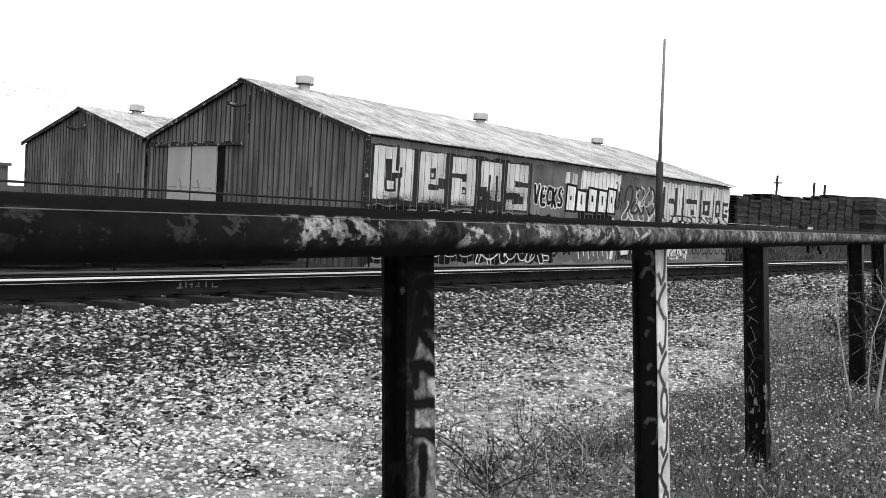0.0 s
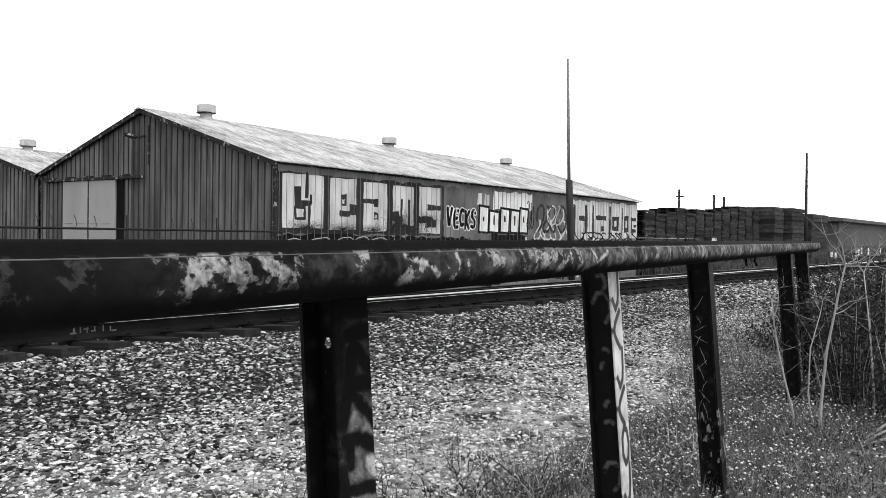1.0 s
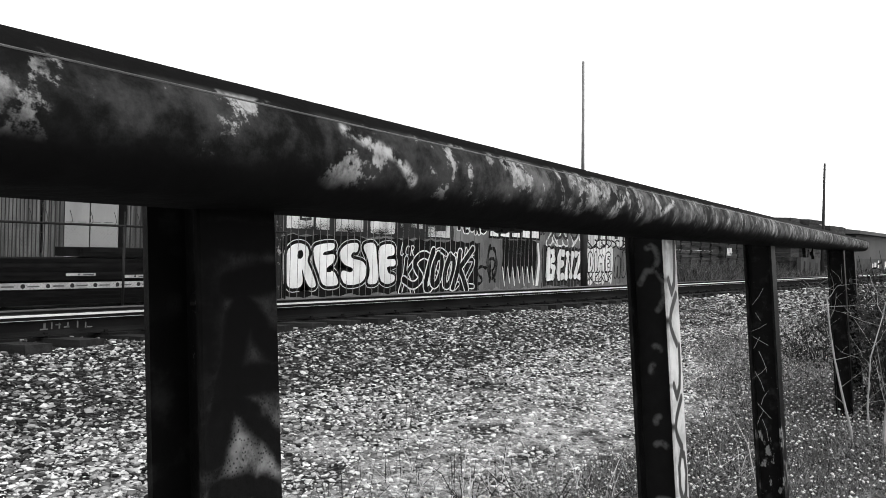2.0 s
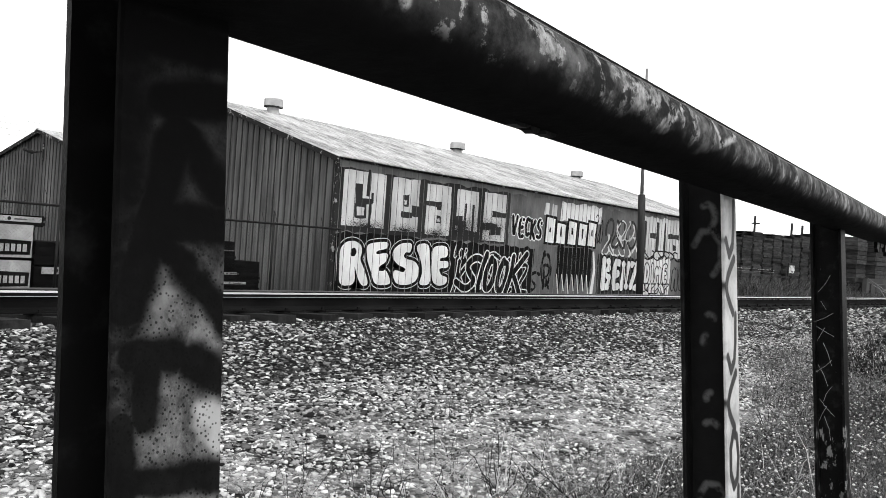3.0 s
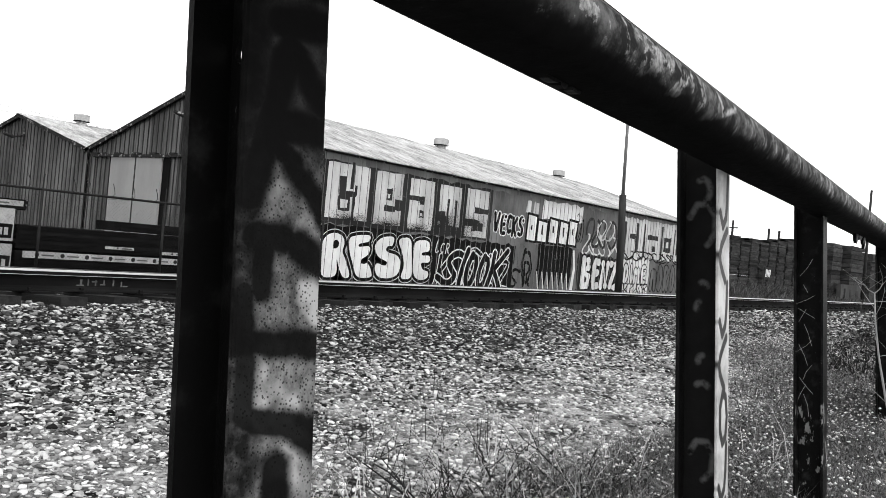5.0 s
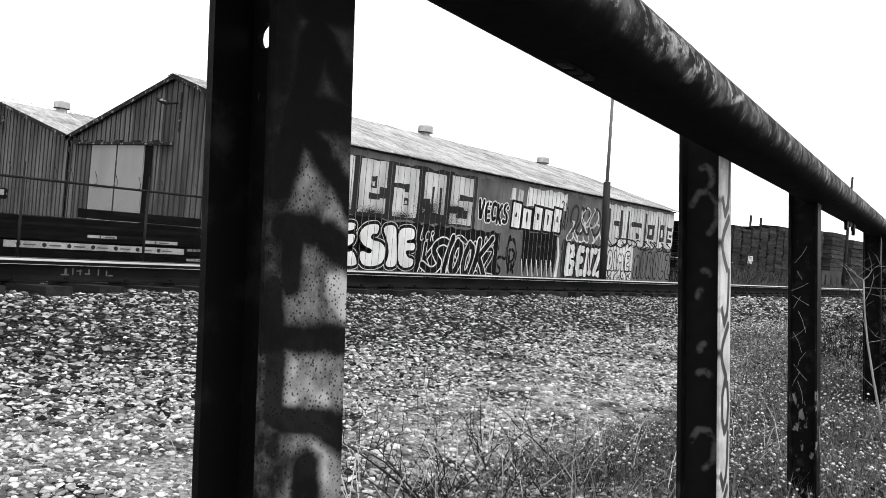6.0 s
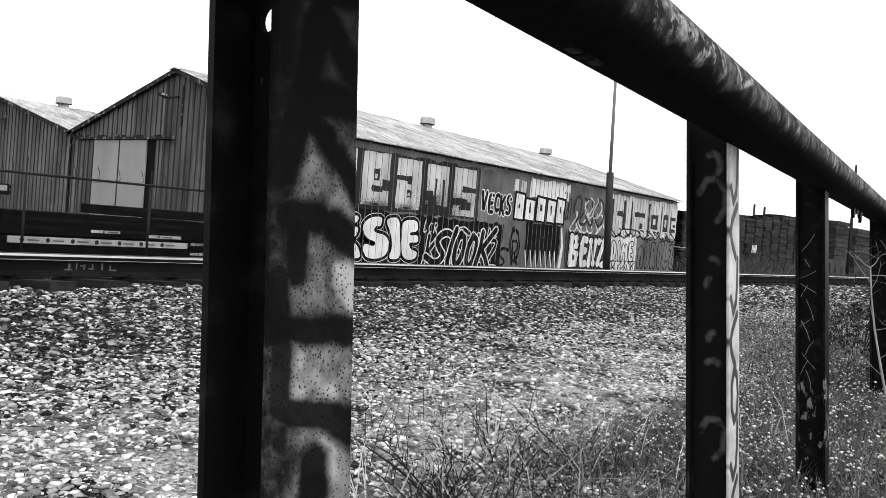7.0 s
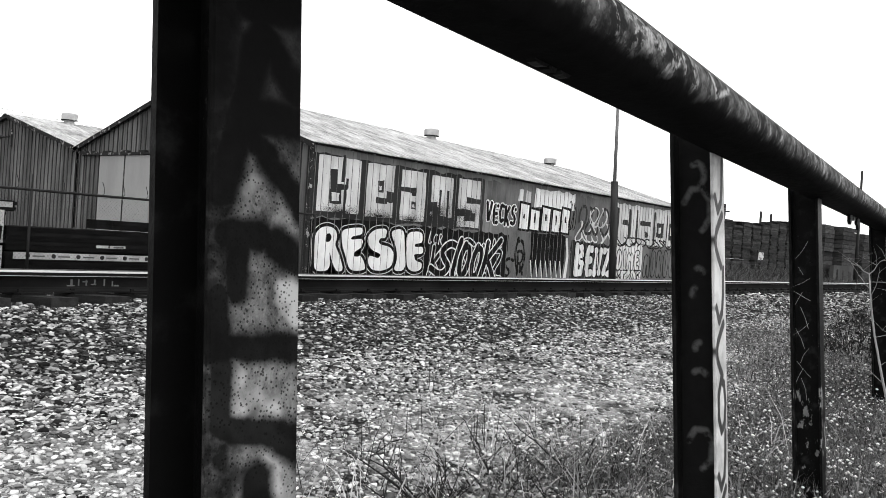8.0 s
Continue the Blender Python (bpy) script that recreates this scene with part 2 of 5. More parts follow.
# loose stones: one icosahedron reshaped many times
phi = (1 + 5 ** 0.5) / 2
ICO = np.array([(-1, phi, 0), (1, phi, 0), (-1, -phi, 0), (1, -phi, 0), (0, -1, phi), (0, 1, phi), (0, -1, -phi), (0, 1, -phi), (phi, 0, -1), (phi, 0, 1), (-phi, 0, -1), (-phi, 0, 1)]) / 1.9
ICF = np.array([(0, 11, 5), (0, 5, 1), (0, 1, 7), (0, 7, 10), (0, 10, 11), (1, 5, 9), (5, 11, 4), (11, 10, 2), (10, 7, 6), (7, 1, 8), (3, 9, 4), (3, 4, 2), (3, 2, 6), (3, 6, 8), (3, 8, 9), (4, 9, 5), (2, 4, 11), (6, 2, 10), (8, 6, 7), (9, 8, 1)])


def scatter_stones(name, label, xs, ys, size, material=M_STONE):
    n = len(xs)
    s = size[:, None] * rng.uniform(0.6, 1.25, (n, 3)) * np.array([1.1, 0.95, 0.42])
    v = ICO[None] * rng.uniform(0.55, 1.35, (n, 12, 1)) * s[:, None]
    a, b = rng.uniform(0, 2 * np.pi, n), rng.normal(0, 0.35, n)
    ca, sa, cb, sb = np.cos(a), np.sin(a), np.cos(b), np.sin(b)
    x, y, z = v[..., 0], v[..., 1], v[..., 2]
    y, z = y * cb[:, None] - z * sb[:, None], y * sb[:, None] + z * cb[:, None]
    x, y = x * ca[:, None] - y * sa[:, None], x * sa[:, None] + y * ca[:, None]
    gz = ground_height(xs, ys) + size * 0.18
    v = np.stack([x + xs[:, None], y + ys[:, None], z + gz[:, None]], -1).reshape(-1, 3)
    f = (ICF[None] + 12 * np.arange(n)[:, None, None]).reshape(-1, 3)
    ob = new(name, raw_mesh(name, v, f, material))
    return tagged(ob, label, "gravel", kind="stuff")


def wedge(n, x0, x1, y0, y1, power=1.0):
    """Random places, denser towards x0."""
    return x0 + (x1 - x0) * rng.uniform(0, 1, n) ** power, rng.uniform(y0, y1, n)


xs, ys = wedge(66000, 0.8, 22, 3.4, 7.05, 1.7)
fade = rng.uniform(0, 1, len(xs)) < np.clip((ys - 3.4) / 1.4, 0.0, 1)
xs, ys = xs[fade], ys[fade]
scatter_stones("ballast_stones", "crushed grey railway ballast on the track bank", xs, ys, rng.uniform(0.009, 0.027, len(xs)) * rng.uniform(0.7, 1.15, len(xs)))
xs, ys = wedge(80000, 0.4, 16, 1.5, 4.9, 1.7)
keep = np.array([noise.noise(Vector((x * 0.9, y * 0.9, 0))) for x, y in zip(xs, ys)]) < rng.uniform(-0.05, 0.8, len(xs))
scatter_stones("path_gravel", "pale loose gravel on the dirt path", xs[keep], ys[keep], rng.uniform(0.005, 0.018, keep.sum()) * rng.uniform(0.6, 1.45, keep.sum()), M_PATHSTONE)
xs, ys = wedge(5000, 1.5, 26, 7.0, 10.0, 1.2)
scatter_stones("crib_stones", "ballast stones between the ties", xs, ys, rng.uniform(0.02, 0.045, len(xs)))

xs, ys = wedge(9000, 17, 60, 3.6, 7.05, 1.6)
scatter_stones("far_ballast", "grey ballast further down the track bank", xs, ys, rng.uniform(0.025, 0.055, len(xs)))

# ---- railway track ----
RAIL_Y, RAIL_TOP = 7.60, 1.325


def rail_profile():
    half = [(0.075, 0.0), (0.075, 0.011), (0.02, 0.026), (0.009, 0.045), (0.009, 0.125), (0.035, 0.138)]
    return half + [(-a, b) for a, b in reversed(half)]


def railway_rail(y, shine, label, drop=0.0):
    t = thing("railway_rail", label, "rail", "rails of the track")
    z0 = RAIL_TOP - 0.18 - drop
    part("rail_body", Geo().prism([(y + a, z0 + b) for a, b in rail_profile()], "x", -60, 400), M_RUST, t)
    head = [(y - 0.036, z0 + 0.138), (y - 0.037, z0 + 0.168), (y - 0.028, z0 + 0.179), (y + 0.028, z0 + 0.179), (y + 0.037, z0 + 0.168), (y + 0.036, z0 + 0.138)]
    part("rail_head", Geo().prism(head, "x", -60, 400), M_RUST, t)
    part("running_surface", Geo().prism([(y - 0.0385, z0 + 0.1685), (y - 0.0385, z0 + 0.172), (y - 0.030, z0 + 0.1825), (y + 0.030, z0 + 0.1825), (y + 0.0385, z0 + 0.172), (y + 0.0385, z0 + 0.1685)], "x", -60, 400), shine, t)
    part("head_lip", Geo().prism([(y - 0.0365, z0 + 0.136), (y - 0.0395, z0 + 0.1368), (y - 0.0395, z0 + 0.1390), (y - 0.0365, z0 + 0.141)], "x", -60, 400), shine, t)
    return t


near_rail = railway_rail(RAIL_Y, M_STEEL, "rusty steel rail with a bright polished head")
railway_rail(RAIL_Y + 1.505, M_DULL, "rusty steel rail with a dull head", 0.088)
tie_me = Geo().box(-0.11, 0.11, -0.68, 2.1, -0.17, 0).mesh("railway_tie", M_TIE)
plate_me = Geo().box(-0.10, 0.10, -0.17, 0.17, 0, 0.02).box(-0.09, -0.06, -0.10, -0.075, 0.02, 0.05).box(0.06, 0.09, 0.075, 0.10, 0.02, 0.05).mesh("tie_plate", M_RUST)
for k in range(90):
    x = -4 + 0.52 * k + random.uniform(-0.03, 0.03)
    tie = tagged(new("railway_tie", tie_me), "weathered dark timber tie under the rails", "railway tie", "ties of the track")
    tie.matrix_basis = pose(x, RAIL_Y + random.uniform(-0.04, 0.04), RAIL_TOP - 0.2, -3.35, 0, random.uniform(-1, 1))
    p = new("tie_plate", plate_me)
    p.parent = tie
# the scrawl on the rail's web
for k, (dx, w, h, dz) in enumerate(((-0.2, 0.07, 0.012, 0.05), (-0.17, 0.02, 0.05, 0.06), (-0.10, 0.012, 0.06, 0.055), (-0.06, 0.05, 0.012, 0.085), (-0.03, 0.012, 0.05, 0.055), (0.02, 0.05, 0.012, 0.06), (0.05, 0.012, 0.05, 0.06), (0.14, 0.014, 0.06, 0.055), (0.24, 0.05, 0.012, 0.05), (0.22, 0.012, 0.05, 0.05))):
    g = Geo().box(4.4 + dx, 4.4 + dx + w, RAIL_Y - 0.0125, RAIL_Y - 0.0085, RAIL_TOP - 0.18 + dz, RAIL_TOP - 0.18 + dz + h)
    part("chalk_scrawl", g, M_MIDPAINT, near_rail, "faint pale scrawl on the web")

# ---- the long warehouse and its twin behind it ----
WX0, WX1, WY0, WY1, EAVE, RIDGE, BASE = 15.73, 38.9, 17.30, 29.05, 4.12, 5.92, 0.38
MIDY = (WY0 + WY1) / 2
RIB = 0.27


def sheet(width, height, name, material, top=None, half=0.019, proud=0.024, rib=None):
    """A ribbed sheet that faces -y, from x 0 to width; top(x) gives a sloping upper edge."""
    g = Geo()
    top = top or (lambda x: height)
    g.prism([(0, 0), (width, 0), (width, top(width)), (0, top(0))], "y", 0, 0.012)
    for k in range(int(round(width / RIB))):
        c = RIB * (k + 0.5)
        h = top(c) - 0.01
        s = len(g.v)
        for z in (0, h):
            g.v += [(c - half, 0, z), (c - half / 2, -proud, z), (c + half / 2, -proud, z), (c + half, 0, z)]
        for i in range(3):
            g.f.append((s + i, s + i + 1, s + i + 5, s + i + 4))
        g.f += [(s + 3, s + 2, s + 1, s), (s + 4, s + 5, s + 6, s + 7)]
    me = g.mesh(name, material)
    # second slot: rib faces, on the gable in their painted shadow tone
    me.materials.append(rib or M_RIB)
    for poly in me.polygons:
        if poly.index > 5:
            poly.material_index = 1
    return me


def sag(x):
    """How far the old ridge has sunk at x."""
    return 0.22 * (x - WX0) / (WX1 - WX0)


def eave_sag(x):
    """How far the eave has sunk at x."""
    return 0.14 * (x - WX0) / (WX1 - WX0)


def gable_roofed(name, y0, y1, label, RIDGE):
    """A shed with its ridge along x between y0 and y1, gable towards -x."""
    t = thing(name, label, "warehouse", "twin warehouses")
    mid = (y0 + y1) / 2
    slope = (RIDGE - EAVE) / (mid - y0)
    core = [(y0 + 0.05, BASE - 0.3), (y1 - 0.05, BASE - 0.3), (y1 - 0.05, EAVE), (mid, RIDGE), (y0 + 0.05, EAVE)]
    inner = part("inner_wall", Geo().prism(core, "x", WX0 + 0.06, WX1 - 0.06), M_GABLE, t)
    for v in inner.data.vertices:
        if v.co.z > EAVE + 0.1:
            v.co.z -= sag(v.co.x) + 0.02
        elif v.co.z > BASE:
            v.co.z -= eave_sag(v.co.x) + 0.01

    def pitch(x):
        return slope - (sag(x) - eave_sag(x)) / (mid - y0)

    gable = part("gable_wall", Geo().box(WX0 + 0.01, WX0 + 0.05, y0 + 0.02, y1 - 0.02, BASE - 0.3, EAVE - 0.02), M_GABLE, t, "dark weathered ribbed steel gable wall")
    wide = 3 * RIB
    count = int(math.ceil((y1 - y0) / wide))
    for k in range(count):
        a = y0 + k * wide
        w = min(wide, y1 - a)

        def edge(x, a=a):
            y = a + (x if y0 == WY0 else x)
            return EAVE - BASE + slope * (mid - y0 - abs(y - mid)) - 0.02
        # the sheet is built along +x and turned so that it faces -x
        me = sheet(w, 1, "gable_panel", M_GABLE, lambda x, a=a, w=w: edge(w - x, a))
        ob = new("panel", me)
        ob.parent = gable
        ob.matrix_basis = pose(WX0, a + w, BASE, 0, 0, -90)
    # roof: two slopes of sheets, ribs down the slope
    run = mid - y0 + 0.20
    rise = run * slope
    length = math.hypot(run, rise)
    roof_w = 0.81
    line = [(0.0, 0.0)]
    for k in range(6):
        c = roof_w * (k + 0.5) / 6
        line += [(c - 0.030, 0.0), (c - 0.012, 0.034), (c + 0.012, 0.034), (c + 0.030, 0.0)]
    line += [(roof_w + 0.02, 0.002)]
    g = Geo().prism(line + [(a, b - 0.008) for a, b in reversed(line)], "y", 0, length)
    me = g.mesh("roof_sheet", M_ROOF)
    south = part("roof", Geo().box(WX0 - 0.1, WX1 + 0.1, y0 + 0.1, mid, -0.02, 0.0), M_ROOF, t, "pale galvanised corrugated roof")
    for v in south.data.vertices:
        v.co.z += EAVE - eave_sag(v.co.x) + pitch(v.co.x) * (v.co.y - y0) + 0.01
    n_sheets = int((WX1 - WX0 + 0.3) / roof_w)
    for k in range(n_sheets + 1):
        for side in (0, 1):
            ob = new("roof_sheet", me)
            ob.parent = south
            x = WX0 - 0.15 + k * roof_w
            dz = random.uniform(-0.006, 0.006)
            steep = pitch(x)
            tilt = math.degrees(math.atan(steep))
            z = EAVE - eave_sag(x) - 0.20 * steep + 0.045 + dz
            out = 0.20 + random.uniform(-0.03, 0.03)
            if side == 0:
                ob.matrix_basis = pose(x, y0 - out, z, tilt, 0, random.uniform(-0.15, 0.15))
            else:
                ob.matrix_basis = pose(x + roof_w, y1 + out, z, tilt, 0, 180)
    cap = Geo().prism([(mid - 0.25, RIDGE - 0.02), (mid, RIDGE + 0.07), (mid + 0.25, RIDGE - 0.02), (mid, RIDGE + 0.03)], "x", WX0 - 0.2, WX1 + 0.2)
    ridge = part("ridge_cap", cap, M_ROOF, t)
    for v in ridge.data.vertices:
        v.co.z -= sag(v.co.x)
    # rake boards on the gable
    for s in (-1, 1):
        ya, za = mid + s * run, EAVE - 0.20 * slope
        board = Geo().prism([(ya, za - 0.11), (mid, RIDGE - 0.10), (mid, RIDGE + 0.04), (ya, za + 0.03)], "x", WX0 - 0.16, WX0 - 0.10)
        part("rake_board", board, M_TRIM, t, "dark peeling rake board")
    trim = part("eave_trim", Geo().box(WX0 - 0.1, WX1 + 0.1, y0 - 0.05, y0 + 0.03, EAVE - 0.06, EAVE - 0.02), M_TRIM, t)
    for v in trim.data.vertices:
        v.co.z -= eave_sag(v.co.x)
    for s in (0, 1):
        y = (y0, y1)[s]
        part("corner_trim", Geo().box(WX0 - 0.03, WX0 + 0.06, y - 0.03, y + 0.06, BASE - 0.1, EAVE - 0.1), M_TRIM, t)
    # gable lamp on a bracket
    lamp = part("gable_lamp", Geo().tube([(WX0, mid - 0.12, RIDGE - 0.80), (WX0 - 0.25, mid - 0.04, RIDGE - 0.86), (WX0 - 0.30, mid, RIDGE - 0.86), (WX0 - 0.62, mid + 0.10, RIDGE - 0.78)], [0.03, 0.03, 0.08, 0.05], 8), M_TRIM, t, "dark lamp on a bracket")
    part("conduit", Geo().tube([(WX0 - 0.05, mid - 0.35, EAVE + 0.1), (WX0 - 0.05, mid - 0.35, RIDGE - 0.5)], 0.03, 6), M_TRIM, lamp)
    return t


main_house = gable_roofed("warehouse", WY0, WY1, "long ribbed-steel warehouse with a painted side wall and pale roof", 5.92)
gable_roofed("warehouse", WY1 + 0.02, 39.6, "second dark ribbed-steel warehouse joined beside the first", 5.42)


def roof_vent(x, y, z):
    v = thing("roof_vent", "round pale galvanised vent on the ridge", "roof vent", "roof vents", at=pose(x, y, z))
    part("neck", Geo().tube([(0, 0, -0.3), (0, 0, 0.36)], [0.24, 0.185], 20), M_VENT, v, smooth=True)
    part("cap", Geo().tube([(0, 0, 0.27), (0, 0, 0.29), (0, 0, 0.51), (0, 0, 0.545), (0, 0, 0.57)], [0.27, 0.305, 0.305, 0.255, 0.10], 24), M_VENT, v)
    part("cap_band", Geo().tube([(0, 0, 0.265), (0, 0, 0.285)], 0.311, 24), M_TRIM, v)
    return v


for x in (17.85, 27.05, 35.95):
    roof_vent(x, MIDY - 0.3, RIDGE - 0.10 - 1.6 * sag(x))
roof_vent(17.9, 34.0, 5.42 - 0.15)

# sliding door in the gable
door = thing("sliding_door", "closed pale sheet-steel sliding door on an overhead track", "door")
for k, (a, b) in enumerate(((24.5, 25.98), (26.0, 27.5))):
    part("door_leaf", Geo().box(WX0 - 0.09, WX0 - 0.04, a, b, BASE, 3.82), M_DOOR, door)
part("door_track", Geo().box(WX0 - 0.14, WX0 - 0.03, 23.1, 28.7, 3.84, 3.92), M_TRIM, door, "dark overhead track")
for y in (23.8, 24.8, 25.8, 26.9, 27.8, 28.3):
    part("hanger", Geo().box(WX0 - 0.15, WX0 - 0.02, y, y + 0.35, 3.92, 3.98), M_TRIM, door)
# no opening here: a black sheet stands for the gap's darkness
part("door_gap", Geo().box(WX0 - 0.035, WX0 - 0.031, 24.1, 24.5, BASE, 3.82), M_BLACKPAINT, door, "black sheet painted as the dark of the gap beside the door")
part("middle_seam", Geo().box(WX0 - 0.10, WX0 - 0.035, 25.96, 26.02, BASE, 3.82), M_TRIM, door)
for a in (24.7, 25.4, 26.2, 26.9):
    part("kick_mark", Geo().box(WX0 - 0.094, WX0 - 0.09, a, a + 0.5, 2.42, 2.44), M_MIDPAINT, door)

# front wall sheets
front = part("front_wall", Geo().box(WX0 + 0.05, WX1, WY0 + 0.013, WY0 + 0.05, BASE - 0.3, EAVE), M_WALL, main_house, "ribbed steel side wall covered in sprayed lettering")
for v in front.data.vertices:
    if v.co.z > BASE:
        v.co.z -= eave_sag(v.co.x) + 0.01
sheet_me = sheet(3 * RIB, EAVE - BASE - 0.03, "front_panel", M_WALL, None, 0.010, 0.015, M_WALLRIB)
for k in range(int((WX1 - WX0) / (3 * RIB))):
    ob = new("panel", sheet_me)
    ob.parent = front
    high = 1 - eave_sag(WX0 + k * 3 * RIB) / (EAVE - BASE)
    ob.matrix_basis = pose(WX0 + k * 3 * RIB, WY0, BASE) @ Matrix.Diagonal((1, 1, high, 1))

# ---- sprayed lettering on the front wall ----
COATS = [0]


def coat(layer):
    """The face of the next coat of paint: later coats of one layer lie a hair further out."""
    COATS[0] = (COATS[0] + 1) % 24
    return WY0 - 0.0031 * layer - 0.00012 * COATS[0]


def patch(x0, x1, z0, z1, material, layer, rough_edge=0.05, label="", name="paint_patch"):
    """A field of paint with a ragged outline."""
    pts = []
    for (ax, az), (bx, bz) in (((x0, z0), (x1, z0)), ((x1, z0), (x1, z1)), ((x1, z1), (x0, z1)), ((x0, z1), (x0, z0))):
        n = max(2, int(math.hypot(bx - ax, bz - az) / 0.22))
        for i in range(n):
            f = i / n
            pts.append((ax + (bx - ax) * f + random.uniform(-1, 1) * rough_edge, az + (bz - az) * f + random.uniform(-1, 1) * rough_edge))
    return part(name, Geo().prism(pts, "y", coat(layer), WY0 + 0.001), material, front, label)


def shape(pts, material, layer, name="painted_shape"):
    return part(name, Geo().prism(pts, "y", coat(layer), WY0 + 0.001), material, front)


def squiggle(x0, x1, z0, z1, count, width, material, layer, seed):
    """Looping sprayed lines that cannot be read."""
    r = random.Random(seed)
    for k in range(count):
        cx = x0 + (x1 - x0) * (k + 0.5) / count
        w, g, n = (x1 - x0) / count * 0.75, Geo(), 14
        ph, loops = r.uniform(0, 6), r.uniform(0.8, 1.5)
        pts = []
        for i in range(n + 1):
            f = i / n
            pts.append((cx + w * 0.8 * math.sin(ph + loops * 6.28 * f), (z0 + z1) / 2 + (z1 - z0) * 0.48 * math.cos(ph * 1.7 + 4.6 * f)))
        y0 = coat(layer)
        for i, (ax, az) in enumerate(pts):
            y0 -= 0.00006
            (px, pz), (qx, qz) = pts[max(i - 1, 0)], pts[min(i + 1, n)]
            d = math.hypot(qx - px, qz - pz) or 1
            ux, uz = (qz - pz) / d * width / 2, -(qx - px) / d * width / 2
            g.v += [(ax + ux, y0, az + uz), (ax - ux, y0, az - uz), (ax - ux, y0 + 0.002, az - uz), (ax + ux, y0 + 0.002, az + uz)]
        for i in range(n):
            for q in range(4):
                a, b = 4 * i + q, 4 * i + (q + 1) % 4
                g.f.append((a, b, b + 4, a + 4))
        g.f += [(0, 1, 2, 3), (4 * n + 3, 4 * n + 2, 4 * n + 1, 4 * n)]
        part("sprayed_line", g, material, front)


# upper row: five block letters
patch(15.78, 23.3, 2.2, 3.87, M_DARKPAINT, 1, 0.05, "dark sprayed ground behind block letters")
patch(15.78, 20.6, 0.55, 2.18, M_BLACKPAINT, 1, 0.06)
patch(20.5, 24.9, 0.5, 2.15, M_BLACKPAINT, 1, 0.06)


def block_letter(x0, x1, z0, z1, cuts, name):
    patch(x0, x1, z0, z1, M_PALE, 2, 0.016, "pale block letter", "painted_letter")
    w, h = x1 - x0, z1 - z0
    for a, b, c, d, dark in cuts:
        patch(x0 + a * w, x0 + b * w, z0 + c * h, z0 + d * h, M_DARKPAINT if dark else M_PALE, 3 if dark else 4, 0.018, "", "letter_cut")


block_letter(15.97, 17.55, 2.36, 3.83, [(0.29, 0.44, 0.41, 0.77, 1), (0.55, 0.63, 0.57, 1.05, 1), (0.40, 0.70, 0.42, 0.52, 1), (0.66, 0.72, 0.45, 0.64, 1), (0.29, 0.56, 0.15, 0.42, 1), (0.34, 0.51, 0.20, 0.36, 0), (0.62, 0.68, -0.03, 0.44, 1)], "m")
block_letter(17.82, 18.93, 2.33, 3.82, [(0.40, 0.62, 0.48, 0.70, 1), (0.44, 0.54, 0.52, 0.60, 0), (0.36, 0.78, 0.26, 0.38, 1), (0.74, 1.04, 0.30, 0.50, 1)], "e")
block_letter(19.25, 20.34, 2.31, 3.79, [(-0.05, 0.50, 0.56, 0.66, 1), (0.42, 0.62, 0.50, 0.66, 1), (0.44, 0.62, 0.24, 0.38, 1), (0.46, 0.56, 0.27, 0.33, 0)], "a")
block_letter(20.62, 21.66, 2.30, 3.75, [(-0.05, 0.30, 0.24, 0.44, 1), (0.38, 0.46, 0.1, 0.72, 1), (0.72, 0.82, 0.1, 0.72, 1), (0.0, 1.05, -0.03, 0.16, 1), (0.1, 0.4, 0.1, 0.35, 1)], "t")
block_letter(21.95, 23.1, 2.28, 3.78, [(0.38, 1.0, 0.50, 0.62, 1), (-0.05, 0.66, 0.22, 0.36, 1), (0.3, 0.8, 0.12, 0.3, 1)], "s")
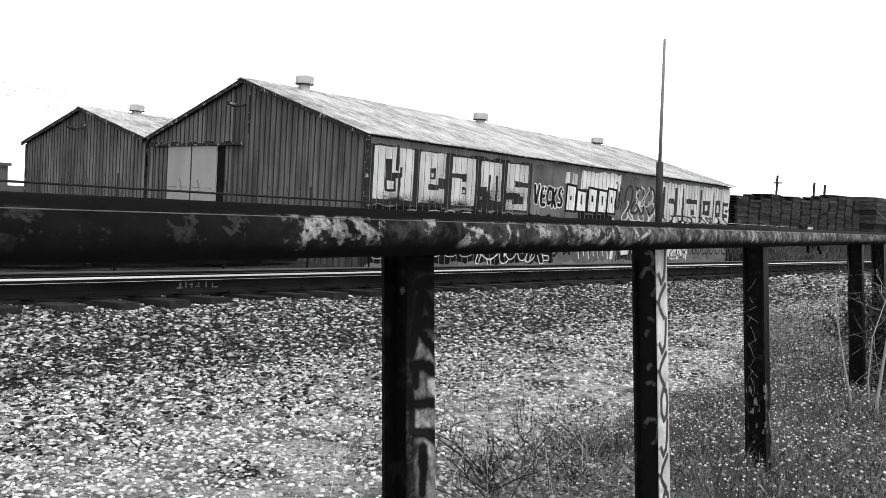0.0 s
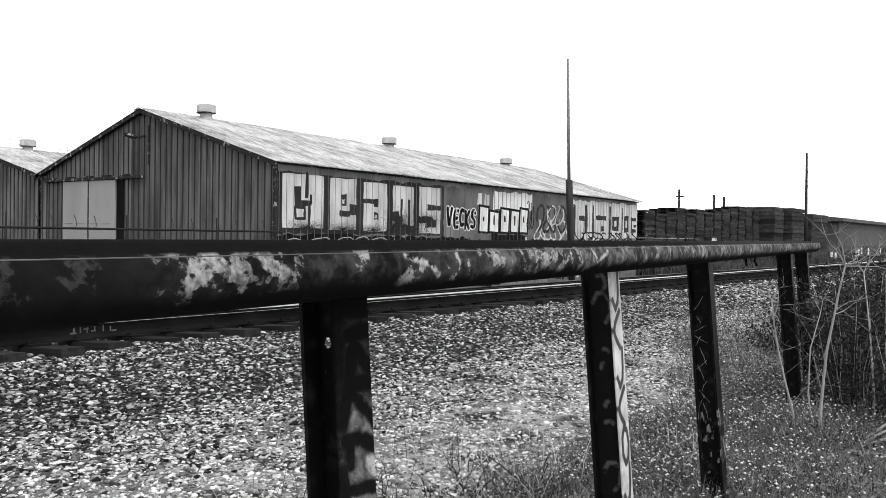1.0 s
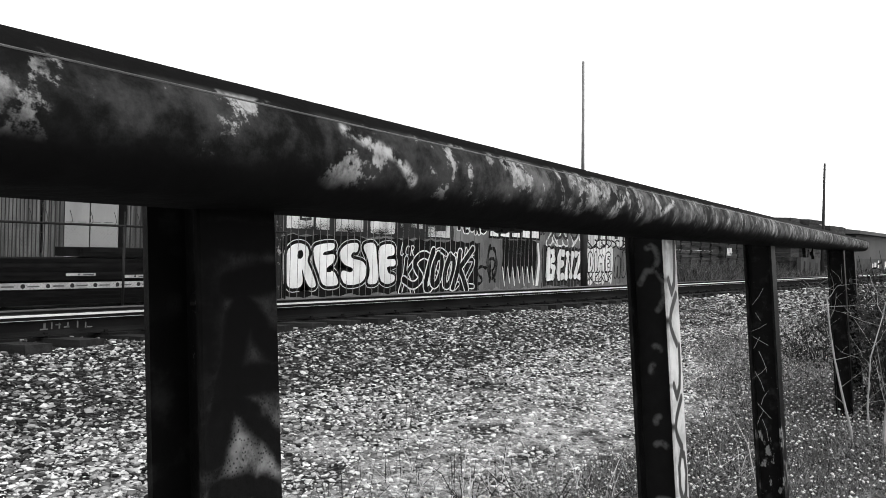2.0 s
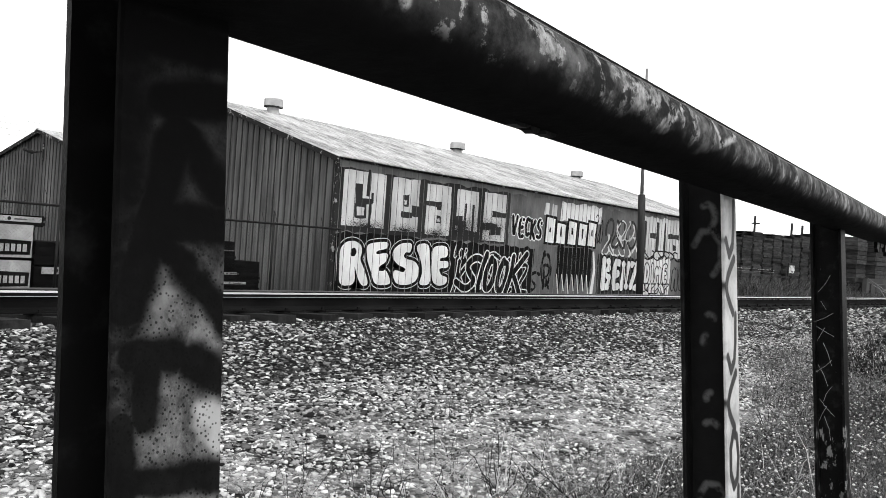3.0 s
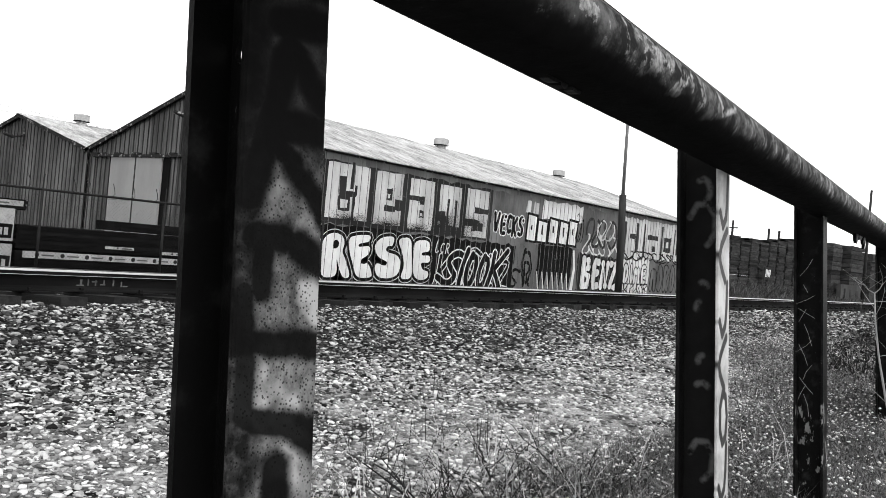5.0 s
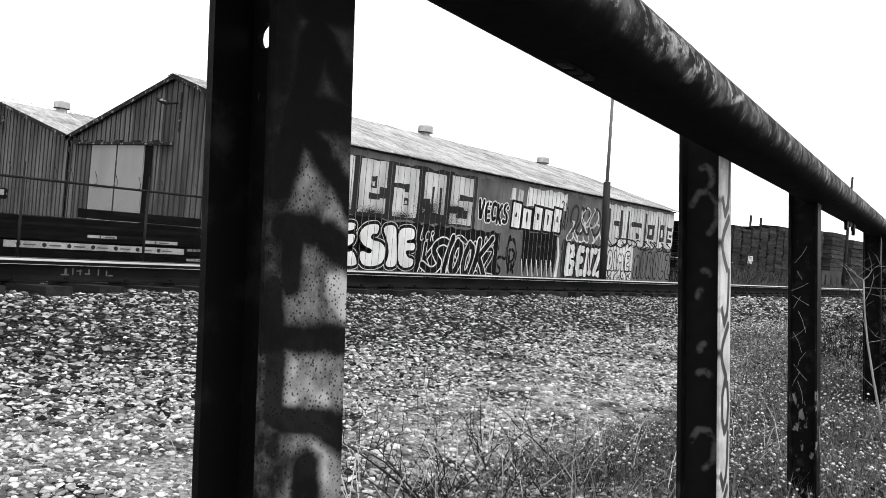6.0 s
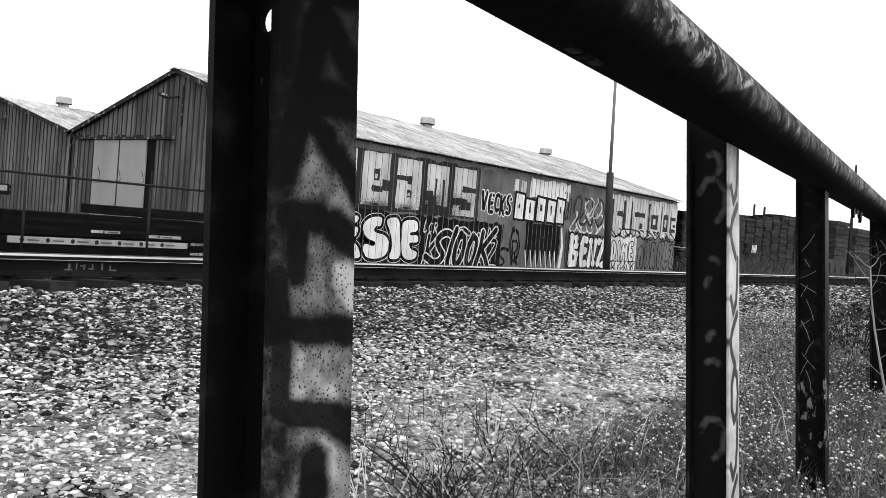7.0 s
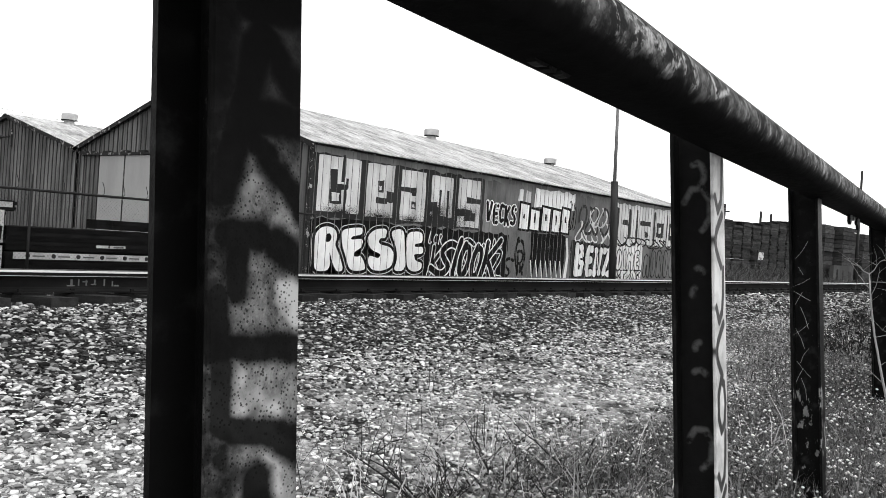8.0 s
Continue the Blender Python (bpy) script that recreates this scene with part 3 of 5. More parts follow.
# lower row: fat rounded letters with a black outline and a white halo
LETTERS = {
    "R": [[(0.08, 0), (0.1, 0.5), (0.06, 1)], [(0.06, 1), (0.6, 1.02), (0.92, 0.8), (0.62, 0.52), (0.2, 0.47)], [(0.42, 0.5), (0.62, 0.2), (0.96, 0.0)]],
    "E": [[(0.95, 0.98), (0.3, 1.0), (0.06, 0.8), (0.08, 0.2), (0.3, 0.0), (0.98, 0.03)], [(0.1, 0.5), (0.8, 0.55)]],
    "S": [[(0.95, 0.86), (0.7, 1.02), (0.2, 0.98), (0.05, 0.68), (0.4, 0.54), (0.85, 0.42), (0.95, 0.14), (0.6, -0.02), (0.05, 0.06)]],
    "I": [[(0.3, 1), (0.45, 0.5), (0.6, 0)]],
    "V": [[(0, 1), (0.4, 0.0), (0.55, 0.0), (1, 1)]],
    "C": [[(0.95, 0.9), (0.4, 1.0), (0.02, 0.5), (0.4, 0.0), (0.95, 0.12)]],
    "K": [[(0.1, 0), (0.1, 1)], [(0.95, 1), (0.2, 0.5), (1.0, 0.0)]],
    "D": [[(0.1, 0), (0.1, 1), (0.6, 0.96), (0.95, 0.5), (0.6, 0.03), (0.1, 0)]],
    "M": [[(0.0, 0), (0.12, 1), (0.5, 0.35), (0.88, 1), (1.0, 0)]],
    "loop": [[(0.3, 1.05), (0.05, 0.6), (0.25, 0.02), (0.75, 0.0), (0.95, 0.5), (0.7, 0.98), (0.3, 0.95)]],
    "hook": [[(0.35, 1.25), (0.2, 0.8), (0.15, 0.1), (0.6, -0.05), (1.0, 0.15)]],
    "arrow": [[(0.1, 1.1), (0.2, 0.5), (0.05, -0.05)], [(1.1, 1.2), (0.3, 0.55)], [(0.3, 0.55), (0.7, 0.3), (1.2, -0.12)]],
    "wave": [[(1.05, 0.95), (0.55, 1.1), (0.1, 0.8), (0.45, 0.5), (0.8, 0.3), (0.4, 0.0), (-0.25, 0.25)]],
    "bar": [[(0.5, 0), (0.5, 1)]],
    "slash": [[(0.0, 0.95), (0.95, 0.98), (0.1, 0.04), (1.0, 0.0)]],
    "bend": [[(0.05, 0), (0.0, 1), (0.7, 0.95), (0.8, 0.7), (0.2, 0.52), (0.9, 0.35), (0.8, 0.02), (0.05, 0)]],
    "step": [[(0.05, 0), (0.1, 1), (0.85, 0.05), (0.95, 1)]],
}


def rounded(pts):
    """Chaikin's corner cutting, ends kept."""
    for _ in range(2):
        out = [pts[0]]
        for (ax, az), (bx, bz) in zip(pts, pts[1:]):
            out += [(ax * 0.75 + bx * 0.25, az * 0.75 + bz * 0.25), (ax * 0.25 + bx * 0.75, az * 0.25 + bz * 0.75)]
        pts = out + [pts[-1]]
    return pts


def stroke_letter(key, x0, x1, z0, z1, width, material, depth, name="painted_letter", lean=0.0, soft=True, fuzz=0.0, seed=1):
    """A letter of broad sprayed strokes; depth: how far the paint stands out from the sheets."""
    r = random.Random(seed)
    g, y = Geo(), WY0 - depth
    for line in LETTERS[key]:
        pts = [(x0 + (x1 - x0) * a + lean * (b - 0.5), z0 + (z1 - z0) * b) for a, b in (rounded(line) if soft and len(line) > 2 else line)]
        n, s = len(pts), len(g.v)
        for i, (ax, az) in enumerate(pts):
            y -= 0.00003
            (px, pz), (qx, qz) = pts[max(i - 1, 0)], pts[min(i + 1, n - 1)]
            d = math.hypot(qx - px, qz - pz) or 1
            h = width / 2 + r.uniform(-fuzz, fuzz)
            ux, uz = (qz - pz) / d * h, -(qx - px) / d * h
            g.v += [(ax + ux, y, az + uz), (ax - ux, y, az - uz)]
        for i in range(n - 1):
            g.f.append((s + 2 * i, s + 2 * i + 1, s + 2 * i + 3, s + 2 * i + 2))
        for ax, az in (pts if not soft else (pts[0], pts[-1])):
            y -= 0.00003
            s = len(g.v)
            g.v += [(ax + width / 2 * math.cos(0.5236 * k), y, az + width / 2 * math.sin(0.5236 * k)) for k in range(12)]
            g.f.append(tuple(range(s, s + 12)))
    part(name, g, material, front)


def overspray(cx, cz, rx, rz, count, material, depth, seed):
    """A cloud of fine specks of paint, thinning outwards."""
    r = random.Random(seed)
    g = Geo()
    for k in range(count):
        a, q = r.uniform(0, 6.283), abs(r.gauss(0, 0.5))
        x, z, s = cx + rx * q * math.cos(a), cz + rz * q * math.sin(a), r.uniform(0.003, 0.011)
        if not (WX0 + 0.05 < x < WX1 and BASE < z < EAVE - 0.15):
            continue
        n, y = len(g.v), WY0 - depth - 0.000002 * k
        g.v += [(x + s * math.cos(1.2566 * j) * 0.8, y, z + s * math.sin(1.2566 * j) * 1.3) for j in range(5)]
        g.f.append(tuple(range(n, n + 5)))
    tagged(part("overspray", g, material, front), kind="stuff")


FAT = {
    "R": [(0.04, 0.80), (0.21, 0.96), (0.45, 1.0), (0.67, 0.93), (0.73, 0.76), (0.66, 0.60), (0.80, 0.42), (1.0, 0.04), (0.78, 0.0), (0.62, 0.20), (0.50, 0.50), (0.58, 0.03), (0.08, 0.0), (0.06, 0.4)],
    "E": [(0.03, 0.90), (0.35, 0.97), (0.83, 1.0), (0.80, 0.84), (0.42, 0.79), (0.38, 0.70), (0.85, 0.76), (0.80, 0.55), (0.55, 0.45), (0.52, 0.37), (0.80, 0.37), (0.95, 0.2), (1.0, 0.04), (0.42, 0.02), (0.26, 0.3), (0.08, 0.6)],
    "S": [(0.03, 0.8), (0.25, 0.96), (0.69, 1.0), (0.64, 0.76), (0.48, 0.78), (0.40, 0.69), (0.47, 0.62), (0.84, 0.58), (1.0, 0.4), (0.92, 0.13), (0.62, 0.03), (0.22, 0.04), (0.07, 0.22), (0.11, 0.38), (0.44, 0.30), (0.52, 0.41), (0.2, 0.48), (0.02, 0.64)],
    "I": [(0.0, 0.93), (0.75, 1.0), (0.85, 0.6), (1.0, 0.04), (0.3, 0.02), (0.5, 0.3), (0.38, 0.58)],
    "F": [(0.03, 0.9), (0.84, 0.95), (0.92, 0.68), (0.5, 0.65), (0.5, 0.57), (0.95, 0.6), (0.97, 0.42), (0.45, 0.42), (0.6, 0.25), (0.95, 0.22), (0.92, 0.06), (0.5, 0.0), (0.15, 0.1), (0.07, 0.5)],
}


def ring_smooth(pts):
    """Corner cutting round a closed outline."""
    for _ in range(2):
        out = []
        for (ax, az), (bx, bz) in zip(pts, pts[1:] + pts[:1]):
            out += [(ax * 0.78 + bx * 0.22, az * 0.78 + bz * 0.22), (ax * 0.22 + bx * 0.78, az * 0.22 + bz * 0.78)]
        pts = out
    return pts


def grown(pts, by):
    """A clockwise outline pushed outwards."""
    out, n = [], len(pts)
    for i in range(n):
        (px, pz), (ax, az), (qx, qz) = pts[i - 1], pts[i], pts[(i + 1) % n]
        dx, dz = qx - px, qz - pz
        d = math.hypot(dx, dz) or 1
        out.append((ax - dz / d * by, az + dx / d * by))
    return out


def sheet_of(pts, depth, material, name):
    """A coat of paint, given by its outline, on the front wall."""
    part(name, Geo().prism(pts, "y", WY0 - depth, WY0 - depth + 0.0004), material, front)


ROW = (("R", 15.95, 17.14), ("E", 16.92, 17.98), ("S", 17.96, 19.14), ("I", 18.88, 19.68), ("F", 19.58, 20.44))
for k, (ch, a, b) in enumerate(ROW):
    top = 1.98 + 0.02 * k
    line = ring_smooth([(a + (b - a) * u, 0.76 + 0.01 * k + (top - 0.76) * v) for u, v in FAT[ch]])
    sheet_of([(x, z) for x, z in grown(line, 0.112)], 0.0050 + 0.0001 * k, M_PALE, "letter_halo")
    sheet_of(grown(line, 0.090), 0.0060 + 0.0001 * k, M_BLACKPAINT, "letter_outline")
    sheet_of(grown(line, 0.045), 0.0072 + 0.0012 * k, M_BLACKPAINT, "letter_outline")
    sheet_of(line, 0.0078 + 0.0012 * k, M_WHITE, "painted_letter")
sheet_of(ring_smooth([(16.38, 1.56), (16.40, 1.76), (16.54, 1.80), (16.62, 1.68), (16.54, 1.55)]), 0.0086, M_BLACKPAINT, "letter_cut")
sheet_of(ring_smooth([(17.46, 1.20), (17.50, 1.26), (17.70, 1.23), (17.66, 1.19)]), 0.0096, M_BLACKPAINT, "letter_cut")
# wild black lettering with thin white outlines
for k, (ch, a, b, c, d) in enumerate((("wave", 21.1, 21.95, 0.70, 1.66), ("hook", 21.9, 22.35, 0.62, 1.60), ("loop", 22.2, 22.75, 0.74, 1.68), ("loop", 22.85, 23.4, 0.70, 1.64), ("arrow", 23.45, 24.15, 0.70, 1.72))):
    stroke_letter(ch, a, b, c, d, 0.29, M_WHITE, 0.0055 + 0.0018 * k, "letter_outline", 0.28, fuzz=0.006, seed=k)
    stroke_letter(ch, a, b, c, d, 0.20, M_BLACKPAINT, 0.0064 + 0.0018 * k, "painted_letter", 0.28, fuzz=0.006, seed=k)
for k, (ch, a, b, c, d) in enumerate((("arrow", 20.75, 21.3, 0.62, 1.5), ("wave", 22.0, 22.8, 0.62, 1.8), ("hook", 23.1, 23.7, 0.62, 1.5), ("slash", 23.9, 24.6, 0.66, 1.6))):
    stroke_letter(ch, a, b, c, d, 0.20, M_WHITE, 0.0036, "letter_outline", 0.2, fuzz=0.008, seed=k)
    stroke_letter(ch, a, b, c, d, 0.12, M_BLACKPAINT, 0.0044, "letter_outline", 0.2, fuzz=0.008, seed=k)
for k, (ch, a) in enumerate((("hook", 20.62), ("C", 20.86), ("R", 21.12), ("D", 23.95), ("bar", 24.15), ("C", 24.35))):
    stroke_letter(ch, a, a + 0.16, 1.68, 1.98, 0.04, M_WHITE, 0.013, "painted_letter", 0.05)
overspray(22.4, 1.25, 2.2, 0.9, 160, M_MIDPAINT, 0.0045, 3)
# grime and overspray along the foot of the upper row
for k, (a, b, w, h, m) in enumerate(((16.9, 2.38, 1.1, 0.24, 520), (18.4, 2.36, 0.9, 0.20, 380), (20.9, 2.62, 0.8, 0.42, 900), (22.3, 2.72, 0.9, 0.30, 620), (21.5, 2.36, 1.6, 0.2, 420), (19.7, 2.34, 0.9, 0.2, 300))):
    overspray(a, b, w, h, 4 * m, M_DARKPAINT, 0.0140, 40 + k)
overspray(19.0, 3.2, 3.2, 0.6, 160, M_MIDPAINT, 0.0141, 60)
# between: bare sheets, small letters, pale striped field
patch(23.35, 25.6, 3.1, 3.86, M_MIDPAINT, 1)
for k, (ch, a) in enumerate((("V", 23.50), ("E", 23.88), ("C", 24.22), ("K", 24.54), ("S", 24.92))):
    dz = (0.04, -0.02, 0.03, -0.04, 0.0)[k]
    stroke_letter(ch, a, a + 0.24, 2.52 + dz, 3.10 + dz, 0.21, M_WHITE, 0.0065 + 0.0011 * k, "letter_outline", 0.03, fuzz=0.008, seed=k)
    stroke_letter(ch, a, a + 0.24, 2.52 + dz, 3.10 + dz, 0.13, M_BLACKPAINT, 0.0071 + 0.0011 * k, "painted_letter", 0.03, fuzz=0.006, seed=k)
for k, a in enumerate((25.3, 25.75)):
    patch(a, a + 0.3, 3.3, 3.72, M_PALE, 2, 0.03)
patch(26.35, 29.1, 3.2, 3.86, M_WHITE, 1, 0.05)
for k, (a, w) in enumerate(((25.45, 0.50), (26.1, 0.55), (26.85, 0.5), (27.55, 0.5), (28.2, 0.5))):
    top = (3.16, 3.0, 3.12, 3.08, 3.16)[k]
    shape([(a - 0.09, 2.32), (a + w + 0.09, 2.30), (a + w + 0.13, top + 0.15), (a - 0.05, top + 0.19)], M_BLACKPAINT, 2, "bar_outline")
    shape([(a, 2.40), (a + w, 2.38), (a + w + 0.04, top + 0.06), (a + 0.04, top + 0.10)], M_WHITE, 3, "painted_bar")
    patch(a + w * 0.42, a + w * 0.60, 2.62 if k % 2 else 2.75, 2.98 if k else 2.92, M_BLACKPAINT, 4, 0.02, "", "bar_cut")
squiggle(28.7, 29.2, 2.5, 3.6, 3, 0.04, M_BLACKPAINT, 3, 8)
# lower middle: grey figures, black block with white drips
patch(24.8, 29.0, 0.55, 2.3, M_MIDPAINT, 1, 0.08)
shape([(25.0, 0.6), (25.9, 0.6), (26.1, 1.2), (26.05, 1.9), (25.8, 2.22), (25.45, 2.2), (25.25, 1.8), (25.2, 1.1)], M_MIDPAINT, 2)
stroke_letter("loop", 25.25, 25.95, 0.9, 2.0, 0.12, M_BLACKPAINT, 0.010, "letter_outline", fuzz=0.02)
stroke_letter("R", 25.45, 25.85, 0.8, 1.6, 0.10, M_BLACKPAINT, 0.0115, "letter_outline", fuzz=0.02)
stroke_letter("wave", 24.6, 25.2, 0.7, 1.3, 0.10, M_BLACKPAINT, 0.010, "letter_outline", fuzz=0.02)
overspray(25.3, 1.5, 0.7, 0.9, 260, M_DARKPAINT, 0.0125, 71)
overspray(27.4, 1.8, 1.3, 0.5, 140, M_MIDPAINT, 0.0128, 72)
patch(26.25, 28.6, 1.25, 2.28, M_BLACKPAINT, 2, 0.05)
for k in range(7):
    a = 26.25 + 0.33 * k
    shape([(a, 1.3), (a + 0.33, 1.3), (a + 0.2, 0.66 + 0.1 * (k % 2))], M_BLACKPAINT, 3)
    g = [(a, 1.32), (a + 0.05, 1.32), (a + 0.22, 0.62 + 0.1 * (k % 2)), (a + 0.17, 0.62 + 0.1 * (k % 2))]
    shape(g, M_WHITE, 4)
shape([(28.55, 0.6), (28.75, 0.6), (28.85, 1.5), (28.7, 2.2), (28.6, 2.2), (28.72, 1.5)], M_WHITE, 4)
# angular white letters, unreadable
patch(28.95, 32.3, 0.55, 2.1, M_DARKPAINT, 1, 0.08)
for k, (ch, a, b, c) in enumerate((("bend", 29.45, 29.95, 1.92), ("E", 30.25, 30.62, 1.86), ("step", 30.9, 31.35, 1.80), ("slash", 31.6, 32.05, 1.86))):
    stroke_letter(ch, a, b, 0.90, c, 0.44, M_BLACKPAINT, 0.0065, "letter_outline", 0.05, False, 0.01, k)
    stroke_letter(ch, a, b, 0.90, c, 0.29, M_WHITE, 0.0095, "painted_letter", 0.05, False, 0.008, k)
squiggle(29.3, 32.2, 2.1, 2.9, 7, 0.07, M_WHITE, 2, 21)
patch(29.2, 32.5, 2.2, 3.84, M_MIDPAINT, 1, 0.08)
squiggle(29.5, 31.8, 2.4, 3.5, 5, 0.12, M_DARKPAINT, 3, 22)
squiggle(30.3, 31.6, 2.7, 3.5, 4, 0.06, M_PALE, 4, 24)
# right end: block letters over pale sheets, small white and grey letters below
patch(32.4, 38.88, 2.2, 3.80, M_PALE, 1, 0.05)
for a, b, c, d in ((32.45, 32.65, 2.3, 3.6), (33.5, 33.75, 2.4, 3.6), (33.0, 33.5, 2.95, 3.15), (34.2, 34.35, 2.2, 3.65), (34.6, 35.6, 3.0, 3.2), (35.1, 35.4, 2.5, 2.75), (35.9, 36.05, 2.2, 3.65), (36.2, 36.9, 2.55, 3.2), (37.2, 37.3, 2.25, 3.6), (37.45, 37.95, 2.5, 3.25), (38.2, 38.8, 2.5, 2.65), (38.2, 38.35, 2.5, 3.2), (38.2, 38.8, 3.05, 3.2), (38.5, 38.8, 2.75, 2.85)):
    patch(a, b, c, d, M_DARKPAINT, 2, 0.03)
patch(36.4, 36.65, 2.75, 3.0, M_PALE, 3, 0.02)
patch(37.62, 37.8, 2.7, 3.05, M_PALE, 3, 0.02)
squiggle(32.5, 38.8, 2.05, 2.45, 14, 0.06, M_BLACKPAINT, 3, 30)
patch(32.3, 35.0, 0.6, 2.15, M_WHITE, 1, 0.12)
for k, (ch, a, b) in enumerate((("D", 32.75, 33.1), ("I", 33.35, 33.45), ("M", 33.68, 34.08), ("E", 34.35, 34.62))):
    stroke_letter(ch, a, b, 1.16, 1.84, 0.26, M_BLACKPAINT, 0.0065, "letter_outline", fuzz=0.01, seed=k)
    stroke_letter(ch, a, b, 1.16, 1.84, 0.15, M_WHITE, 0.0095, "painted_letter", fuzz=0.006, seed=k)
overspray(33.6, 2.1, 1.6, 0.35, 300, M_WHITE, 0.0105, 81)
overspray(33.6, 0.8, 1.5, 0.3, 260, M_BLACKPAINT, 0.0106, 82)
squiggle(32.5, 34.9, 0.65, 1.1, 8, 0.05, M_BLACKPAINT, 2, 31)
patch(35.0, 38.88, 0.6, 2.1, M_MIDPAINT, 1, 0.06)
for k, ch in enumerate(("M", "loop", "R", "loop", "hook", "slash")):
    a = 35.28 + 0.63 * k
    stroke_letter(ch, a, a + 0.34, 0.92, 1.85, 0.32, M_BLACKPAINT, 0.0065, "letter_outline", 0.04, fuzz=0.012, seed=k)
    stroke_letter(ch, a, a + 0.34, 0.92, 1.85, 0.20, M_MIDPAINT, 0.0095, "painted_letter", 0.04, fuzz=0.01, seed=k)

# ---- poles ----
pole = thing("utility_pole", "tall thin weathered pole with a dark wrapped lower half", "pole")
part("lower_shaft", Geo().tube([(29.64, 15.8, 0.3), (29.45, 15.8, 2.5), (29.27, 15.8, 4.4)], 0.135, 12), M_POLEDARK, pole, smooth=True)
part("upper_shaft", Geo().tube([(29.27, 15.8, 4.35), (29.02, 15.8, 8.95)], [0.068, 0.045], 10), M_POLE, pole, smooth=True)
pole2 = thing("utility_pole", "thin dark bare pole beyond the stacks", "pole")
part("shaft", Geo().tube([(60.2, 14.85, 0.4), (60.0, 14.85, 8.0)], [0.12, 0.07], 10), M_POLEDARK, pole2, smooth=True)

# ---- chain-link fence before the gable ----
FY = 17.05
link = thing("chain_link_fence", "chain-link fence with a top pipe and barbed wire arms", "fence")
for x in (5.6, 8.4, 11.1, 13.6, 15.75):
    part("post", Geo().tube([(x, FY, 0.3), (x, FY, 2.25)], 0.028, 8), M_CHAIN, link, smooth=True)
    part("barb_arm", Geo().tube([(x, FY, 2.2), (x + 0.05, FY + 0.08, 2.55)], 0.015, 6), M_CHAIN, link)
part("top_rail", Geo().tube([(3.0, FY, 2.24), (15.8, FY, 2.24)], 0.025, 8), M_CHAIN, link)
for k in range(18):
    x = 5.5 + 0.55 * k + random.uniform(-0.2, 0.2)
    part("wire_curl", Geo().tube([(x, FY, 2.22), (x + 0.06, FY - 0.05, 2.30), (x + 0.07, FY, 2.42), (x + 0.03, FY, 2.52)], 0.006, 4), M_CHAIN, link)
g = Geo()
for k in range(-26, 172):
    x = 3.0 + 0.075 * k
    for s in (0, 1):
        a0, a1 = (x, x + 1.85) if s == 0 else (x + 1.85, x)
        z0, z1 = 0.35, 2.2
        if a1 > 15.75:
            z1, a1 = z0 + (z1 - z0) * (15.75 - a0) / (a1 - a0), 15.75
        if a0 > 15.75:
            z0, a0 = z1 - (z1 - z0) * (15.75 - a1) / (a0 - a1), 15.75
        if z1 - z0 < 0.02:
            continue
        y = FY + 0.003 * s
        g.v += [(a0 - 0.0014, y, z0), (a0 + 0.0014, y, z0), (a1 + 0.0014, y, z1), (a1 - 0.0014, y, z1)]
        n = len(g.v) - 4
        g.f.append((n, n + 1, n + 2, n + 3))
mesh_ob = part("wire_mesh", g, M_CHAIN, link, "diamond wire mesh")
tagged(mesh_ob, kind="stuff")

# ---- wrapped lumber packs behind the fence ----
def lumber_pack(x0, x1, y0, y1, z0, z1, label, bands):
    t = thing("lumber_pack", label, "lumber pack", "lumber stacked in the yard")
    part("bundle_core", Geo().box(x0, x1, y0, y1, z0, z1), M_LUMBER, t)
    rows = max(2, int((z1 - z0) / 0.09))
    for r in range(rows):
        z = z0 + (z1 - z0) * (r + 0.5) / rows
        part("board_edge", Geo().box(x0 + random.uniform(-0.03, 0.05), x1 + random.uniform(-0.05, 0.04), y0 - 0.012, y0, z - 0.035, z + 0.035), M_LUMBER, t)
    for a, b, c, d in bands:
        part("paper_band", Geo().box(a, b, y0 - 0.016, y0 - 0.012, c, d), M_WRAP, t, "white printed paper band")
        for k in range(int((b - a) / 0.55)):
            part("printed_mark", Geo().tube([(a + 0.3 + 0.55 * k, y0 - 0.0165, (c + d) / 2), (a + 0.3 + 0.55 * k, y0 - 0.0185, (c + d) / 2)], (d - c) * 0.36, 10), M_DARKPAINT, t)
            part("printed_line", Geo().box(a + 0.40 + 0.55 * k, a + 0.66 + 0.55 * k, y0 - 0.0185, y0 - 0.0165, (c + d) / 2 - 0.02, (c + d) / 2 + 0.01), M_MIDPAINT, t)
    return t


LY = 18.3
lumber_pack(8.55, 13.45, LY, LY + 1.2, 1.02, 1.50, "dark bundle of stacked lumber behind the fence", [(10.5, 11.2, 1.12, 1.18), (11.9, 12.8, 1.06, 1.13)])
lumber_pack(8.55, 13.1, LY, LY + 1.2, 0.50, 0.98, "dark bundle of lumber with a white printed band", [(8.7, 13.0, 0.84, 0.98)])
lumber_pack(10.9, 13.5, LY + 0.1, LY + 1.2, 1.53, 1.74, "loose dark boards on top of the bundles", [])
lumber_pack(13.2, 14.6, LY + 0.5, LY + 1.5, 0.50, 1.25, "low dark lumber bundle with pale tags", [(13.3, 13.9, 0.9, 0.96), (13.4, 14.2, 0.66, 0.72)])
lumber_pack(5.0, 8.45, LY, LY + 1.2, 0.50, 1.10, "lumber pack wrapped in white printed plastic", [])
lumber_pack(5.0, 8.5, LY, LY + 1.2, 1.14, 1.80, "lumber pack in torn white printed plastic", [])
lumber_pack(5.0, 8.75, LY + 0.15, LY + 1.2, 1.80, 2.02, "thin pack with a white printed band", [(5.0, 8.7, 1.88, 1.99)])
